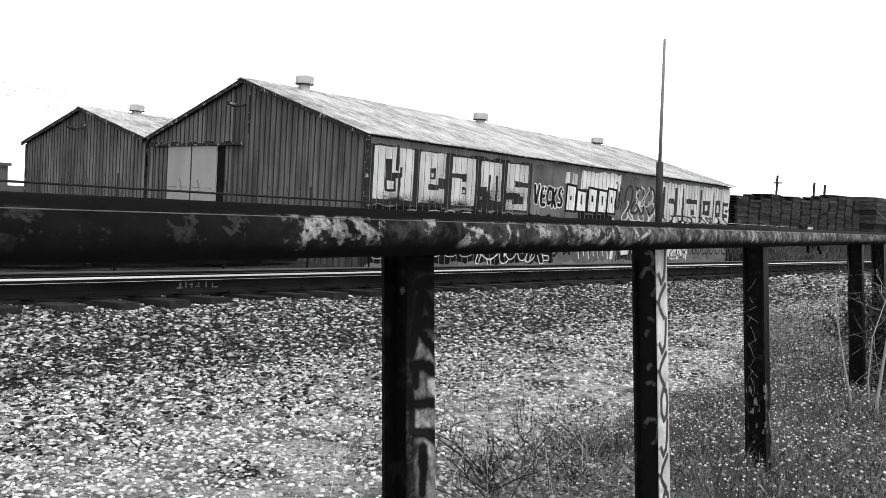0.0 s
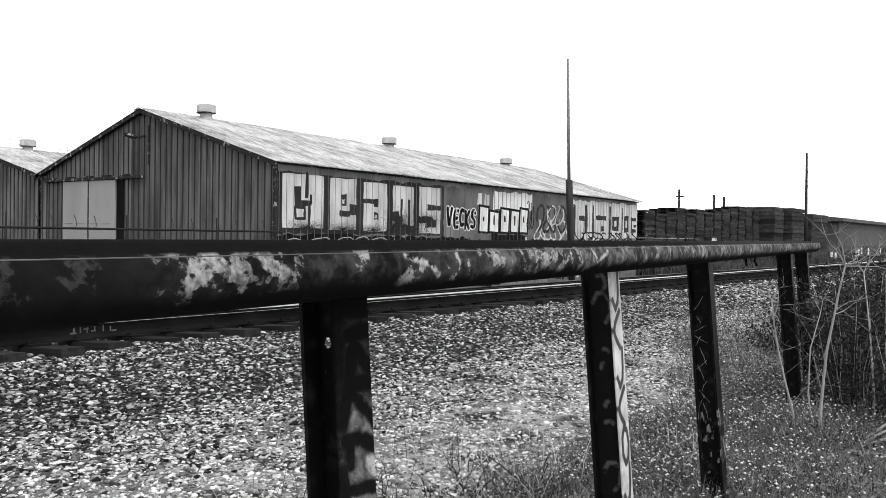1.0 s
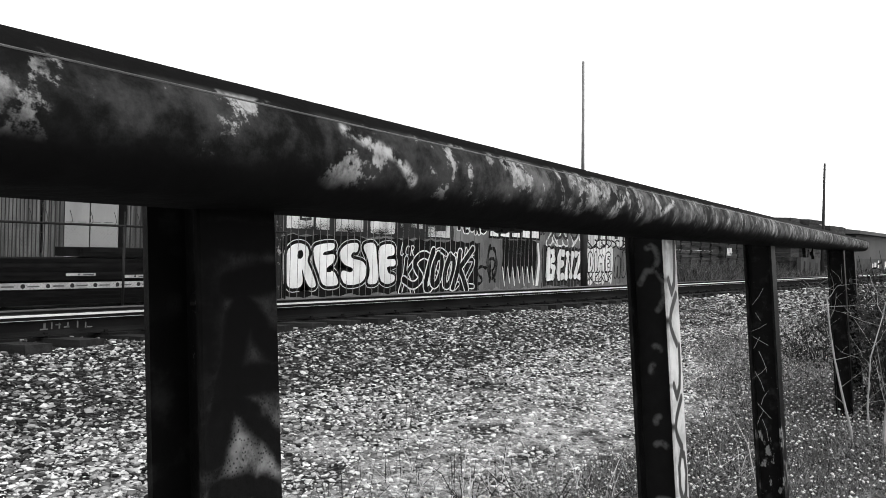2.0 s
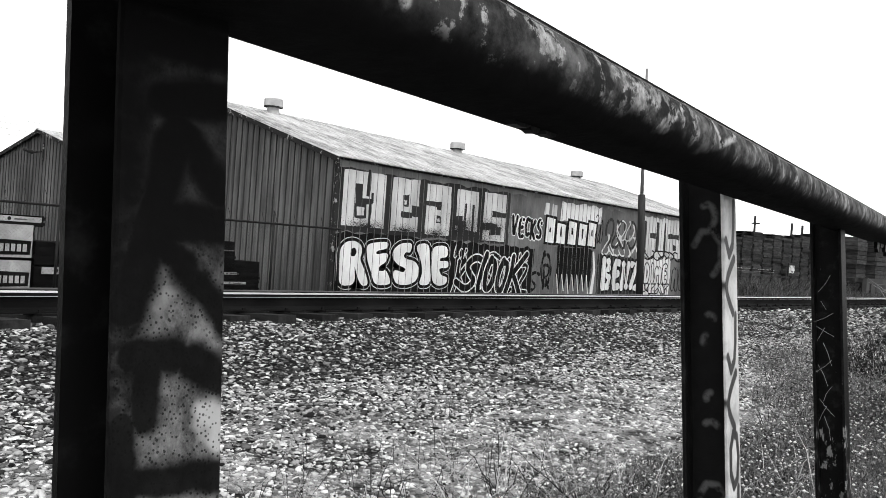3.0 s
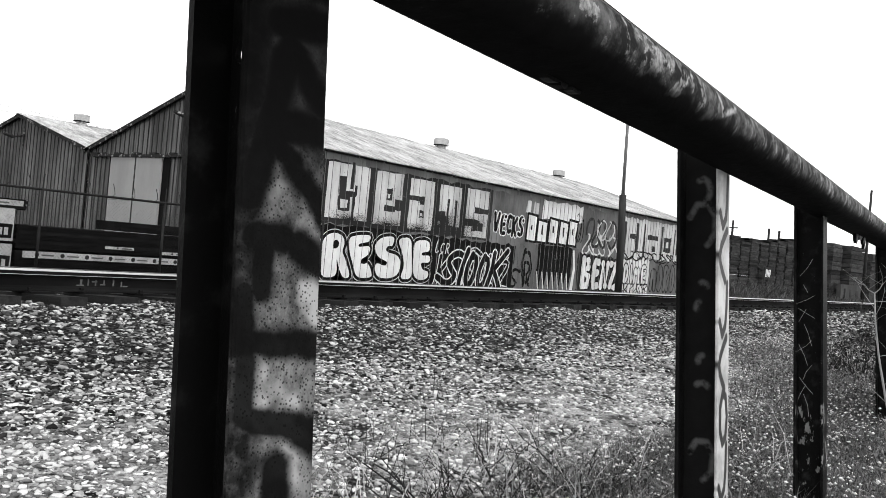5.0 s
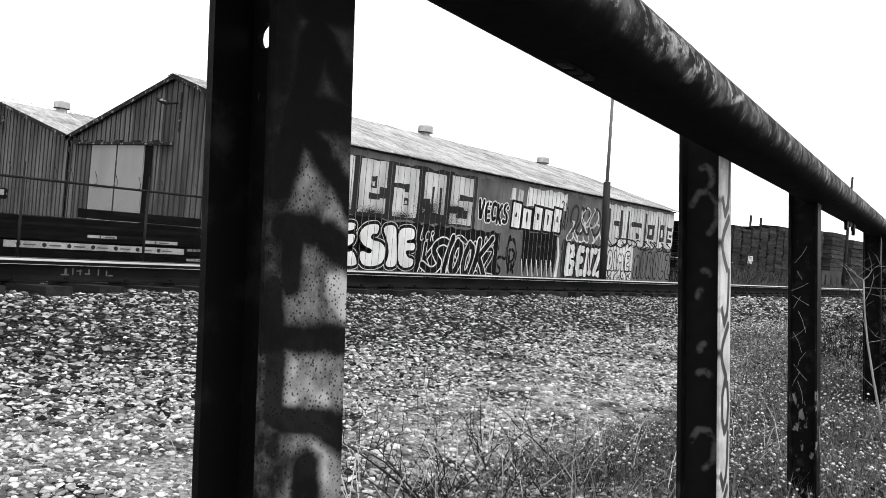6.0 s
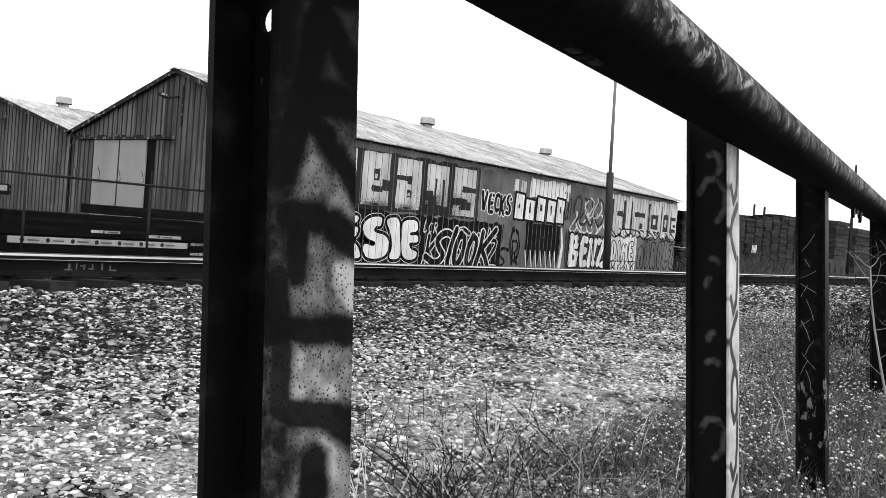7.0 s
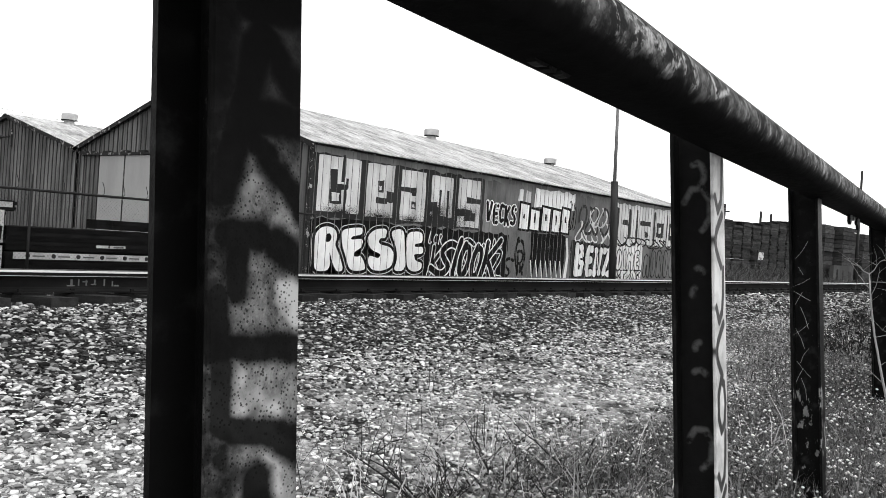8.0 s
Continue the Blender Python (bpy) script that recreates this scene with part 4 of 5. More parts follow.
for z0, z1 in ((0.52, 1.10), (1.16, 1.82)):
    w = thing("plastic_wrap", "torn white plastic wrap with dark printed panels", "wrap")
    part("wrap_sheet", Geo().box(5.0, 8.47, LY - 0.03, LY - 0.013, z0, z1), M_WRAP, w)
    for a in (5.3, 6.5, 7.65):
        part("printed_panel", Geo().prism([(a, z0 + 0.04), (a + 0.78, z0 + 0.06), (a + 0.80, z0 + 0.34), (a + 0.14, z0 + 0.36)], "y", LY - 0.034, LY - 0.03), M_BLACKPAINT, w)
        for k in range(5):
            part("printed_bar", Geo().box(a + 0.17 + 0.115 * k, a + 0.25 + 0.115 * k, LY - 0.038, LY - 0.034, z0 + 0.12, z0 + 0.27), M_WRAP, w)

# ---- pallet stacks past the warehouse ----
def pallet_mesh():
    comb = [(-0.55, 0.0), (-0.43, 0.0), (-0.43, 0.085), (-0.07, 0.085), (-0.07, 0.0), (0.07, 0.0), (0.07, 0.085), (0.43, 0.085), (0.43, 0.0), (0.55, 0.0), (0.55, 0.112), (-0.55, 0.112)]
    return Geo().prism(comb, "x", -0.6, 0.6).mesh("pallet", M_PALLET)


PALLET = pallet_mesh()
spots = []
for k in range(13):
    for row in (0, 1):
        if row == 0 or k % 2 == 0:
            spots.append((41.5 + 1.27 * k, 18.3 + 1.15 * row - 0.06 * k, 3.5 + 0.065 * k + random.choice((0, 0.0, 0.13, 0.26))))
for x, y, top in spots:
    st = thing("pallet_stack", "tall stack of weathered grey wooden pallets", "pallets", "pallet stacks")
    for r in range(int((top - 0.6) / 0.128)):
        ob = new("pallet", PALLET)
        ob.parent = st
        ob.matrix_basis = pose(x + random.uniform(-0.03, 0.03), y + random.uniform(-0.04, 0.04), 0.6 + 0.128 * r, 0, 0, random.uniform(-2, 2))
for x, y, w, d, top in ((58.4, 17.6, 2.0, 3.0, 4.65), (61.5, 16.9, 3.2, 2.5, 4.55), (66.0, 16.6, 4.5, 2.5, 4.25)):
    st = thing("crate_stack", "dark strapped stack of timber beyond the pallets", "timber stack", "timber stacks")
    rows = int((top - 0.5) / 0.28)
    for r in range(rows):
        part("timber_layer", Geo().box(x - w / 2 + random.uniform(-0.06, 0.06), x + w / 2 + random.uniform(-0.06, 0.06), y - d / 2 + random.uniform(-0.05, 0.05), y + d / 2, 0.5 + 0.28 * r, 0.5 + 0.28 * r + 0.255), M_PALLET, st)

# low wall with scrawls, sign, far shed, pylon, masts
low = thing("low_wall", "low pale concrete wall with black scrawls", "wall")
part("wall_body", Geo().box(58, 95, 15.6, 15.85, 0.3, 1.9), M_CONC, low)
for k in range(26):
    x = 58.6 + 1.35 * k + random.uniform(-0.3, 0.3)
    part("scrawl", Geo().box(x, x + random.uniform(0.2, 0.8), 15.59, 15.6, 0.9 + random.uniform(0, 0.3), 1.35 + random.uniform(0, 0.45)), random.choice((M_WHITE, M_BLACKPAINT, M_DARKPAINT)), low)
sign = thing("yard_sign", "small dark sign with a white scrawl on a post", "sign")
part("sign_post", Geo().tube([(48.7, 17.0, 0.5), (48.7, 17.0, 2.0)], 0.05, 8), M_TRIM, sign)
part("sign_board", Geo().box(48.2, 49.2, 16.96, 17.0, 1.75, 2.45), M_DARKPAINT, sign)
for k in range(4):
    part("scrawl", Geo().tube([(48.32 + 0.2 * k, 16.95, 1.9), (48.4 + 0.2 * k, 16.95, 2.3), (48.5 + 0.2 * k, 16.95, 2.05)], 0.03, 5), M_WHITE, sign)
shed = thing("far_shed", "long low dark shed in the distance", "shed")
part("shed_wall", Geo().box(82, 190, 17.5, 30, 0.2, 4.0), M_FAR, shed)
part("shed_roof", Geo().prism([(17.0, 4.0), (30.5, 4.0), (30.5, 4.3), (23.7, 4.9), (17.0, 4.3)], "x", 81, 191), M_FAR, shed)
block = thing("far_shed", "dark distant block of a yard building", "shed")
part("shed_wall", Geo().box(14, 28.4, 74, 80, 0.2, 3.7), M_FAR, block)
part("shed_roof", Geo().box(13.8, 28.6, 73.8, 80.2, 3.7, 3.95), M_FAR, block)
pylon = thing("lattice_pylon", "distant pale lattice pylon", "pylon")
for dx, dy in ((-1, -1), (1, -1), (1, 1), (-1, 1)):
    part("pylon_leg", Geo().tube([(190 + 1.6 * dx, 27.5 + 1.6 * dy, 0), (190 + 0.3 * dx, 27.5 + 0.3 * dy, 14)], 0.09, 4), M_VENT, pylon)
for z in (10.5, 12.5, 14):
    part("cross_arm", Geo().box(189.9, 190.1, 25.8, 29.2, z, z + 0.15), M_VENT, pylon)
for (x, y, top, arm) in ((95, 37.2, 7.9, True), (95, 33.2, 7.2, False), (95, 32.1, 7.0, False), (60, 91.5, 11.6, True)):
    mast = thing("wooden_mast", "distant thin utility mast", "pole", "distant masts")
    part("shaft", Geo().tube([(x, y, 0.2), (x, y, top)], 0.13, 8), M_POLEDARK, mast)
    if arm:
        part("cross_arm", Geo().box(x - 0.08, x + 0.08, y - 0.55, y + 0.35, top - 0.9, top - 0.75), M_POLEDARK, mast)
for k in range(4):
    wire = thing("overhead_wire", "thin dark overhead wire in the distance", "wire", "overhead wires")
    part("cable", Geo().tube([(-60, 92, 10.9 + 1.2 * k), (0, 91.8, 10.3 + 1.2 * k), (60, 91.5, 10.6 + 0.2 * k)], 0.03, 4), M_TRIM, wire)

# ---- the leaning steel barrier in front ----
POST_BASE = 0.62
LEAN = -4.8


def first_post_paint():
    n = Nodes("pale_post_with_black_spray")
    sep = n.t.nodes.new("ShaderNodeSeparateXYZ")
    n.t.links.new(n.co, sep.inputs[0])
    com = n.t.nodes.new("ShaderNodeCombineXYZ")
    wob = n.math("MULTIPLY", n.math("SUBTRACT", n.noise(38, 4), 0.5), 0.012)
    n.put(com.inputs[0], n.math("ADD", sep.outputs[0], wob))
    n.put(com.inputs[1], n.math("ADD", sep.outputs[2], wob))

    def coat_of(segs, width, soft):
        return n.stroke(com.outputs[0], [((a, b), (c, d)) for a, b, c, d in segs], width, soft)

    # broad soft strokes, then the narrower ones
    broad = coat_of([(0.0, 1.352, -0.034, 1.225), (-0.015, 1.290, 0.045, 1.288), (-0.028, 1.192, 0.0, 1.192), (0.018, 1.186, 0.044, 1.172), (0.003, 1.000, 0.004, 0.955), (0.030, 1.027, 0.048, 1.020), (-0.01, 1.375, 0.05, 1.385), (-0.05, 1.42, 0.05, 1.42), (-0.05, 1.45, 0.05, 1.45)], 0.0170, 0.0065)
    slim = coat_of([(0.004, 1.356, 0.042, 1.312), (-0.006, 1.272, 0.046, 1.216), (-0.019, 1.19, -0.019, 1.150), (-0.036, 1.145, -0.032, 1.045), (-0.031, 1.106, 0.046, 1.101), (-0.034, 1.045, 0.045, 1.027), (0.004, 0.955, 0.0, 0.90), (0.01, 0.865, 0.046, 0.850), (-0.03, 0.80, 0.03, 0.74), (-0.04, 0.70, 0.04, 0.68)], 0.0138, 0.0060)
    black = n.math("MAXIMUM", broad, slim)
    # a near-black strip with a ragged border down the flange's hollow side
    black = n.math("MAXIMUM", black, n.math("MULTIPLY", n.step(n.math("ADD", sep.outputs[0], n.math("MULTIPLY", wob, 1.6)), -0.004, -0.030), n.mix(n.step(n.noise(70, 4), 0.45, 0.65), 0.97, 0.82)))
    vor = n.t.nodes.new("ShaderNodeTexVoronoi")
    vor.inputs["Scale"].default_value = 290.0
    n.t.links.new(n.co, vor.inputs["Vector"])
    dot = n.step(n.math("ADD", vor.outputs["Distance"], n.math("MULTIPLY", n.noise(70, 2), 0.35)), 0.53, 0.38)
    speck = n.math("MULTIPLY", dot, n.step(n.noise(24, 3), 0.33, 0.47))
    cloud = n.mix(n.step(n.noise(24, 6, (1, 1, 0.7), 0.75), 0.34, 0.68), 0.035, 0.21)
    cloud = n.mix(n.step(n.noise(15, 2), 0.56, 0.66), cloud, 0.34)
    # the pale coat is much darker towards the top of the post
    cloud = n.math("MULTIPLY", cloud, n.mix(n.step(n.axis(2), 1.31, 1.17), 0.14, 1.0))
    cloud = n.mix(n.math("MULTIPLY", speck, 0.85), cloud, 0.012)
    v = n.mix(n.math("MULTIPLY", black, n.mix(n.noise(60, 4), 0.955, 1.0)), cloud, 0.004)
    return n.done(v, 0.8, 0, n.noise(160, 3), 0.0008, 0.02)


def curl_paint():
    n = Nodes("white_post_with_dark_curls")
    sep = n.t.nodes.new("ShaderNodeSeparateXYZ")
    n.t.links.new(n.co, sep.inputs[0])
    com = n.t.nodes.new("ShaderNodeCombineXYZ")
    n.put(com.inputs[0], sep.outputs[0])
    n.put(com.inputs[1], sep.outputs[2])
    segs = []
    r = random.Random(3)
    for k, kind in enumerate("JSJSOJSOC"):
        z, h = 1.375 - 0.132 * k, 0.062
        if kind == "O":
            pts = [(0.026 * math.cos(a), z + h * math.sin(a)) for a in np.linspace(0, 6.28, 8)]
        elif kind == "C":
            pts = [(0.03 * math.cos(a) + 0.005, z + h * math.sin(a)) for a in np.linspace(0.7, 5.4, 7)]
        elif kind == "J":
            pts = [(0.022, z + h), (0.018, z), (0.010, z - 0.04), (-0.012, z - h), (-0.03, z - 0.03)]
        else:
            pts = [(0.036 * math.sin(2.6 + 3.9 * f) * (1 - 0.2 * f), z + h * (1 - 2 * f)) for f in np.linspace(0, 1, 7)]
        pts = [(float(a), float(c)) for a, c in pts]
        segs += list(zip(pts, pts[1:]))
    segs = [((a * 1.35, b), (c * 1.35, d)) for (a, b), (c, d) in segs]
    dark = n.stroke(com.outputs[0], segs, 0.0115, 0.003)
    base = n.mix(n.step(n.noise(14, 4), 0.35, 0.65), 0.34, 0.56)
    return n.done(n.mix(dark, base, n.mix(n.noise(60, 3), 0.012, 0.06)), 0.5, 0, n.noise(150, 3), 0.0008)


def dark_post_paint(name, z_pale):
    """Near-black for paint and for shaded hollows, with pale worn or sprayed patches about a height."""
    n = Nodes(name)
    z = n.axis(2)
    zone = n.step(n.math("ABSOLUTE", n.math("SUBTRACT", z, z_pale)), 0.22, 0.08)
    f = n.math("ADD", n.math("MULTIPLY", zone, 0.125), n.noise(26, 5, (1, 1, 0.5), 0.7))
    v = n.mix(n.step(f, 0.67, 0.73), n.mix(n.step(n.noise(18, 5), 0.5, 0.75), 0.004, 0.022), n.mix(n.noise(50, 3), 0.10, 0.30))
    return n.done(v, 0.5, 0, n.noise(140, 3), 0.001, 0.06)


def barrier_paint():
    """Black spray over a worn grey coat: the grey shows along the upper face, chipped to white in ragged patches; the
    black below also paints in the shade.
    """
    n = Nodes("black_barrier_with_worn_patches")
    x, z = n.axis(0), n.axis(2)
    flat = n.t.nodes.new("ShaderNodeCombineXYZ")
    n.put(flat.inputs[0], x)
    n.put(flat.inputs[1], z)
    ragged, blot = n.noise(28, 5, (0.8, 1, 1), 0.7), n.noise(7, 3, (1, 1, 1.4))
    fine = n.noise(90, 4)
    # below a wandering edge the grey goes black: painted shade of the lower half
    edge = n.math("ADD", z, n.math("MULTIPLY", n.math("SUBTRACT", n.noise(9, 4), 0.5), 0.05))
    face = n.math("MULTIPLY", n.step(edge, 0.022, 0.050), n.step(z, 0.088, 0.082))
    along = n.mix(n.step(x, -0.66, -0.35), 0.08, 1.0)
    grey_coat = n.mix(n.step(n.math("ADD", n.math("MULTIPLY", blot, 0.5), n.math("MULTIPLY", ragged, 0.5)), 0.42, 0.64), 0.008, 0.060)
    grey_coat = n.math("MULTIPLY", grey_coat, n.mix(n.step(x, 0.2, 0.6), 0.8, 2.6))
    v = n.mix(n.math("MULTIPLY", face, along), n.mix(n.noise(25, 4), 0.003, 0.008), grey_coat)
    # white chips: thick past the first post, thin before it
    chip = n.math("ADD", n.math("MULTIPLY", ragged, 0.45), n.math("ADD", n.math("MULTIPLY", n.noise(13, 3, (1, 1, 0.8)), 0.40), n.math("MULTIPLY", n.noise(2.3, 2, (1, 0.2, 0.2)), 0.25)))
    chip = n.math("MULTIPLY_ADD", n.math("MULTIPLY", n.step(x, -0.60, -0.42), n.step(x, -0.10, -0.24)), 0.05, chip)
    worn = n.math("MULTIPLY", n.step(chip, 0.590, 0.625), face)
    # short downward drips past the second post
    drip = n.math("MULTIPLY", n.step(n.noise(1.0, 3, (26, 1, 7)), 0.55, 0.62), n.math("MULTIPLY", n.step(x, 0.45, 0.65), n.step(n.noise(3.0, 2, (1, 0.1, 0.1)), 0.40, 0.55)))
    worn = n.math("MAXIMUM", worn, n.math("MULTIPLY", n.math("MULTIPLY", drip, face), n.step(ragged, 0.36, 0.52)))
    worn = n.math("MULTIPLY", worn, n.mix(n.step(x, -0.62, -0.46), 0.08, 1.0))
    lines = [((0.02, 0.075), (0.10, 0.060)), ((0.10, 0.060), (0.14, 0.038)), ((0.53, 0.080), (0.545, 0.042)), ((0.66, 0.072), (0.74, 0.052)), ((0.80, 0.045), (0.86, 0.078)), ((1.02, 0.075), (1.06, 0.045)), ((1.06, 0.045), (1.16, 0.074))]
    spray = n.math("MULTIPLY", n.stroke(flat.outputs[0], lines, 0.0052, 0.0040), n.step(n.math("ADD", n.math("MULTIPLY", ragged, 0.6), n.math("MULTIPLY", fine, 0.4)), 0.42, 0.54))
    v = n.mix(worn, v, n.mix(n.step(n.math("ADD", n.math("MULTIPLY", fine, 0.5), n.math("MULTIPLY", blot, 0.5)), 0.38, 0.62), 0.07, 0.34))
    v = n.mix(spray, v, n.mix(fine, 0.20, 0.48))
    return n.done(v, n.mix(n.noise(40, 2), 0.55, 0.85), 0, n.math("ADD", n.math("MULTIPLY", ragged, 0.6), fine), 0.0015, 0.025)


def faint_curl_paint():
    """Near-black web, the hollow's shade put into its colour, with a few dim sprayed loops."""
    n = Nodes("black_web_with_dim_loops")
    sep = n.t.nodes.new("ShaderNodeSeparateXYZ")
    n.t.links.new(n.co, sep.inputs[0])
    com = n.t.nodes.new("ShaderNodeCombineXYZ")
    n.put(com.inputs[0], sep.outputs[1])
    n.put(com.inputs[1], sep.outputs[2])
    segs = []
    for cz, r0, a0, a1 in ((1.32, 0.042, 20, 250), (1.405, 0.022, 60, 240), (1.15, 0.020, 80, 140), (1.11, 0.018, 0, 50), (0.98, 0.012, 0, 90), (0.89, 0.030, 60, 130), (0.74, 0.038, 20, 260)):
        pts = [(r0 * math.cos(radians(a0 + (a1 - a0) * k / 5)) * 0.8, cz + r0 * 1.3 * math.sin(radians(a0 + (a1 - a0) * k / 5))) for k in range(6)]
        segs += list(zip(pts, pts[1:]))
    dim = n.stroke(com.outputs[0], segs, 0.007, 0.005)
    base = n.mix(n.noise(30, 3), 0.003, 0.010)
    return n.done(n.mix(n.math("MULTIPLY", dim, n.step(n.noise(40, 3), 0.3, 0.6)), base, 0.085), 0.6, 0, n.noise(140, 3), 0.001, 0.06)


M_WEB2 = faint_curl_paint()
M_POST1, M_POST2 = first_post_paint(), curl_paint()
M_POSTDARK = dark_post_paint("black_post_paint_and_shade", 9.0)
M_POST3 = dark_post_paint("black_post_worn_low", 0.60)
M_BARRIER = barrier_paint()
M_EDGE = plain("pale_bead_grey", 0.05, 0.14, 6, 60, rough=0.4)

barrier = thing("steel_barrier", "leaning barrier of black sprayed steel channel on beam posts", "barrier")


def holed_plate(axis, a0, a1, b0, b1, h, hole):
    """An upright plate from b0 to b1, h high, with one round hole (b, z, radius)."""
    hb, hz, hr = hole
    g, n = Geo(), 16
    lo, hi = hz - 0.03, hz + 0.03
    for z0, z1 in ((0, lo), (hi, h)):
        g.prism([(b0, z0), (b1, z0), (b1, z1), (b0, z1)], axis, a0, a1)
    ring, rim = [], []
    for k in range(n):
        c, d = math.cos(2 * math.pi * k / n), math.sin(2 * math.pi * k / n)
        ring.append((hb + hr * c, hz + hr * d))
        q = max(abs(c), abs(d))
        rim.append(((b1 - hb) * c / q + hb if c > 0 else (hb - b0) * c / q + hb, hz + d / q * 0.03))
    for k in range(n):
        j = (k + 1) % n
        g.prism([ring[k], ring[j], rim[j], rim[k]], axis, a0, a1)
    return g


def beam_post(x, y, turn, size, face, side, holes=(), inner=None):
    """An upright wide-flange beam whose centre passes (x, y) at the height of the rail."""
    root = new("post")
    root.parent = barrier
    h = 2.138 - POST_BASE
    shift = 1.43 * math.tan(radians(-LEAN))
    a = radians(turn)
    root.matrix_basis = pose(x + math.sin(a) * shift, y - math.cos(a) * shift, POST_BASE, LEAN, 0, turn)
    s, t = size / 2, 0.0085
    h = h / math.cos(radians(LEAN))
    bevel = 0.002
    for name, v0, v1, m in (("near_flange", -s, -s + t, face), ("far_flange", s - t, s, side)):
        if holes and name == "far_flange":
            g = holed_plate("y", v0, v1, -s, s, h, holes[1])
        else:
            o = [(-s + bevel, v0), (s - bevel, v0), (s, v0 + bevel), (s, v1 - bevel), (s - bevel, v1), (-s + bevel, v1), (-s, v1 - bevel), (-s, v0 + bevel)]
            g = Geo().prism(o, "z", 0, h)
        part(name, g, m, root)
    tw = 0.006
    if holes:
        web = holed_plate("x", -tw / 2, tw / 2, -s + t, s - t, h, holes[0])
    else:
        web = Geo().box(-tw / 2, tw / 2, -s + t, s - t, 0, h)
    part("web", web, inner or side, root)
    return root


# near-black webs and far flanges: the hollows' shade is put into their colour
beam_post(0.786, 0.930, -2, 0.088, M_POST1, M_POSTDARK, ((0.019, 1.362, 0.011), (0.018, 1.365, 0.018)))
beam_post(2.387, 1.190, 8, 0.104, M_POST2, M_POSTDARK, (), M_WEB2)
beam_post(3.767, 1.342, 8, 0.104, M_POST3, M_POST3)
beam_post(6.55, 1.70, 8, 0.104, M_POSTDARK, M_POSTDARK)
beam_post(7.95, 1.93, 8, 0.104, M_POSTDARK, M_POSTDARK)
V0, V1, TOP = -0.141, 0.018, 0.102
section = []
for cv, cz, rad, a0 in ((V0 + 0.047, TOP - 0.047, 0.047, 90), (V0 + 0.050, 0.0549, 0.050, 180), (V1 - 0.040, 0.040, 0.040, 270), (V1 - 0.040, TOP - 0.040, 0.040, 0)):
    section += [(cv + rad * math.cos(radians(a0 + 11.25 * k)), cz + rad * math.sin(radians(a0 + 11.25 * k))) for k in range(9)]
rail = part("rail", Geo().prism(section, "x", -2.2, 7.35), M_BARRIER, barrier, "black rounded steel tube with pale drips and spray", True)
rail.matrix_basis = pose(0.786, 0.927, 2.062, 0, -0.12, 7.9)
part("pale_bead", Geo().tube([(-2.2, -0.1325, 0.0820), (7.35, -0.1325, 0.0820)], 0.0009, 6), M_EDGE, rail, "thin pale bead along the tube")
for u, w, d in ((0.50, 0.05, 0.004), (0.545, 0.03, 0.007), (0.585, 0.04, 0.005), (4.05, 0.10, 0.045), (4.16, 0.16, 0.02), (4.36, 0.06, 0.035), (4.42, 0.05, 0.055)):
    g = Geo().prism([(u, 0.003), (u + w, 0.003), (u + w * 0.8, -d * 0.7), (u + w * 0.5, -d), (u + w * 0.15, -d * 0.6)], "y", -0.045, -0.03)
    part("hanging_scrap", g, M_POSTDARK, rail, "rusted scrap hanging under the tube")


# ---- weeds, bushes, saplings ----
def blades(name, label, xs, ys, height, width, material, bend=0.5, z0=None):
    n = len(xs)
    z = ground_height(xs, ys) - 0.01 if z0 is None else z0
    a = rng.uniform(0, 2 * np.pi, n)
    side = np.stack([np.cos(a), np.sin(a), np.zeros(n)], -1) * (width / 2)[:, None]
    lean = rng.normal(0, bend, (n, 2)) * height[:, None]
    base = np.stack([xs, ys, z], -1)
    mid = base + np.stack([lean[:, 0] * 0.35, lean[:, 1] * 0.35, height * 0.6], -1)
    tip = base + np.stack([lean[:, 0], lean[:, 1], height * rng.uniform(0.8, 1.1, n)], -1)
    v = np.stack([base - side, base + side, mid + side * 0.8, mid - side * 0.8, tip], 1).reshape(-1, 3)
    f = (np.array([(0, 1, 2), (0, 2, 3), (3, 2, 4)])[None] + 5 * np.arange(n)[:, None, None]).reshape(-1, 3)
    ob = new(name, raw_mesh(name, v, f, material))
    return tagged(ob, label, "weeds", kind="stuff"), tip


def clumped(n, x0, x1, y0, y1, clumps, spread):
    cx, cy = rng.uniform(x0, x1, clumps), rng.uniform(y0, y1, clumps)
    k = rng.integers(0, clumps, n)
    return cx[k] + rng.normal(0, spread, n), cy[k] + rng.normal(0, spread, n)


def dots(name, label, places, size, material):
    oct_v = np.array([(1, 0, 0), (-1, 0, 0), (0, 1, 0), (0, -1, 0), (0, 0, 0.7), (0, 0, -0.7)])
    oct_f = np.array([(0, 2, 4), (2, 1, 4), (1, 3, 4), (3, 0, 4), (2, 0, 5), (1, 2, 5), (3, 1, 5), (0, 3, 5)])
    n = len(places)
    v = (oct_v[None] * size[:, None, None] + places[:, None]).reshape(-1, 3)
    f = (oct_f[None] + 6 * np.arange(n)[:, None, None]).reshape(-1, 3)
    return tagged(new(name, raw_mesh(name, v, f, material)), label, "flowers", kind="stuff")


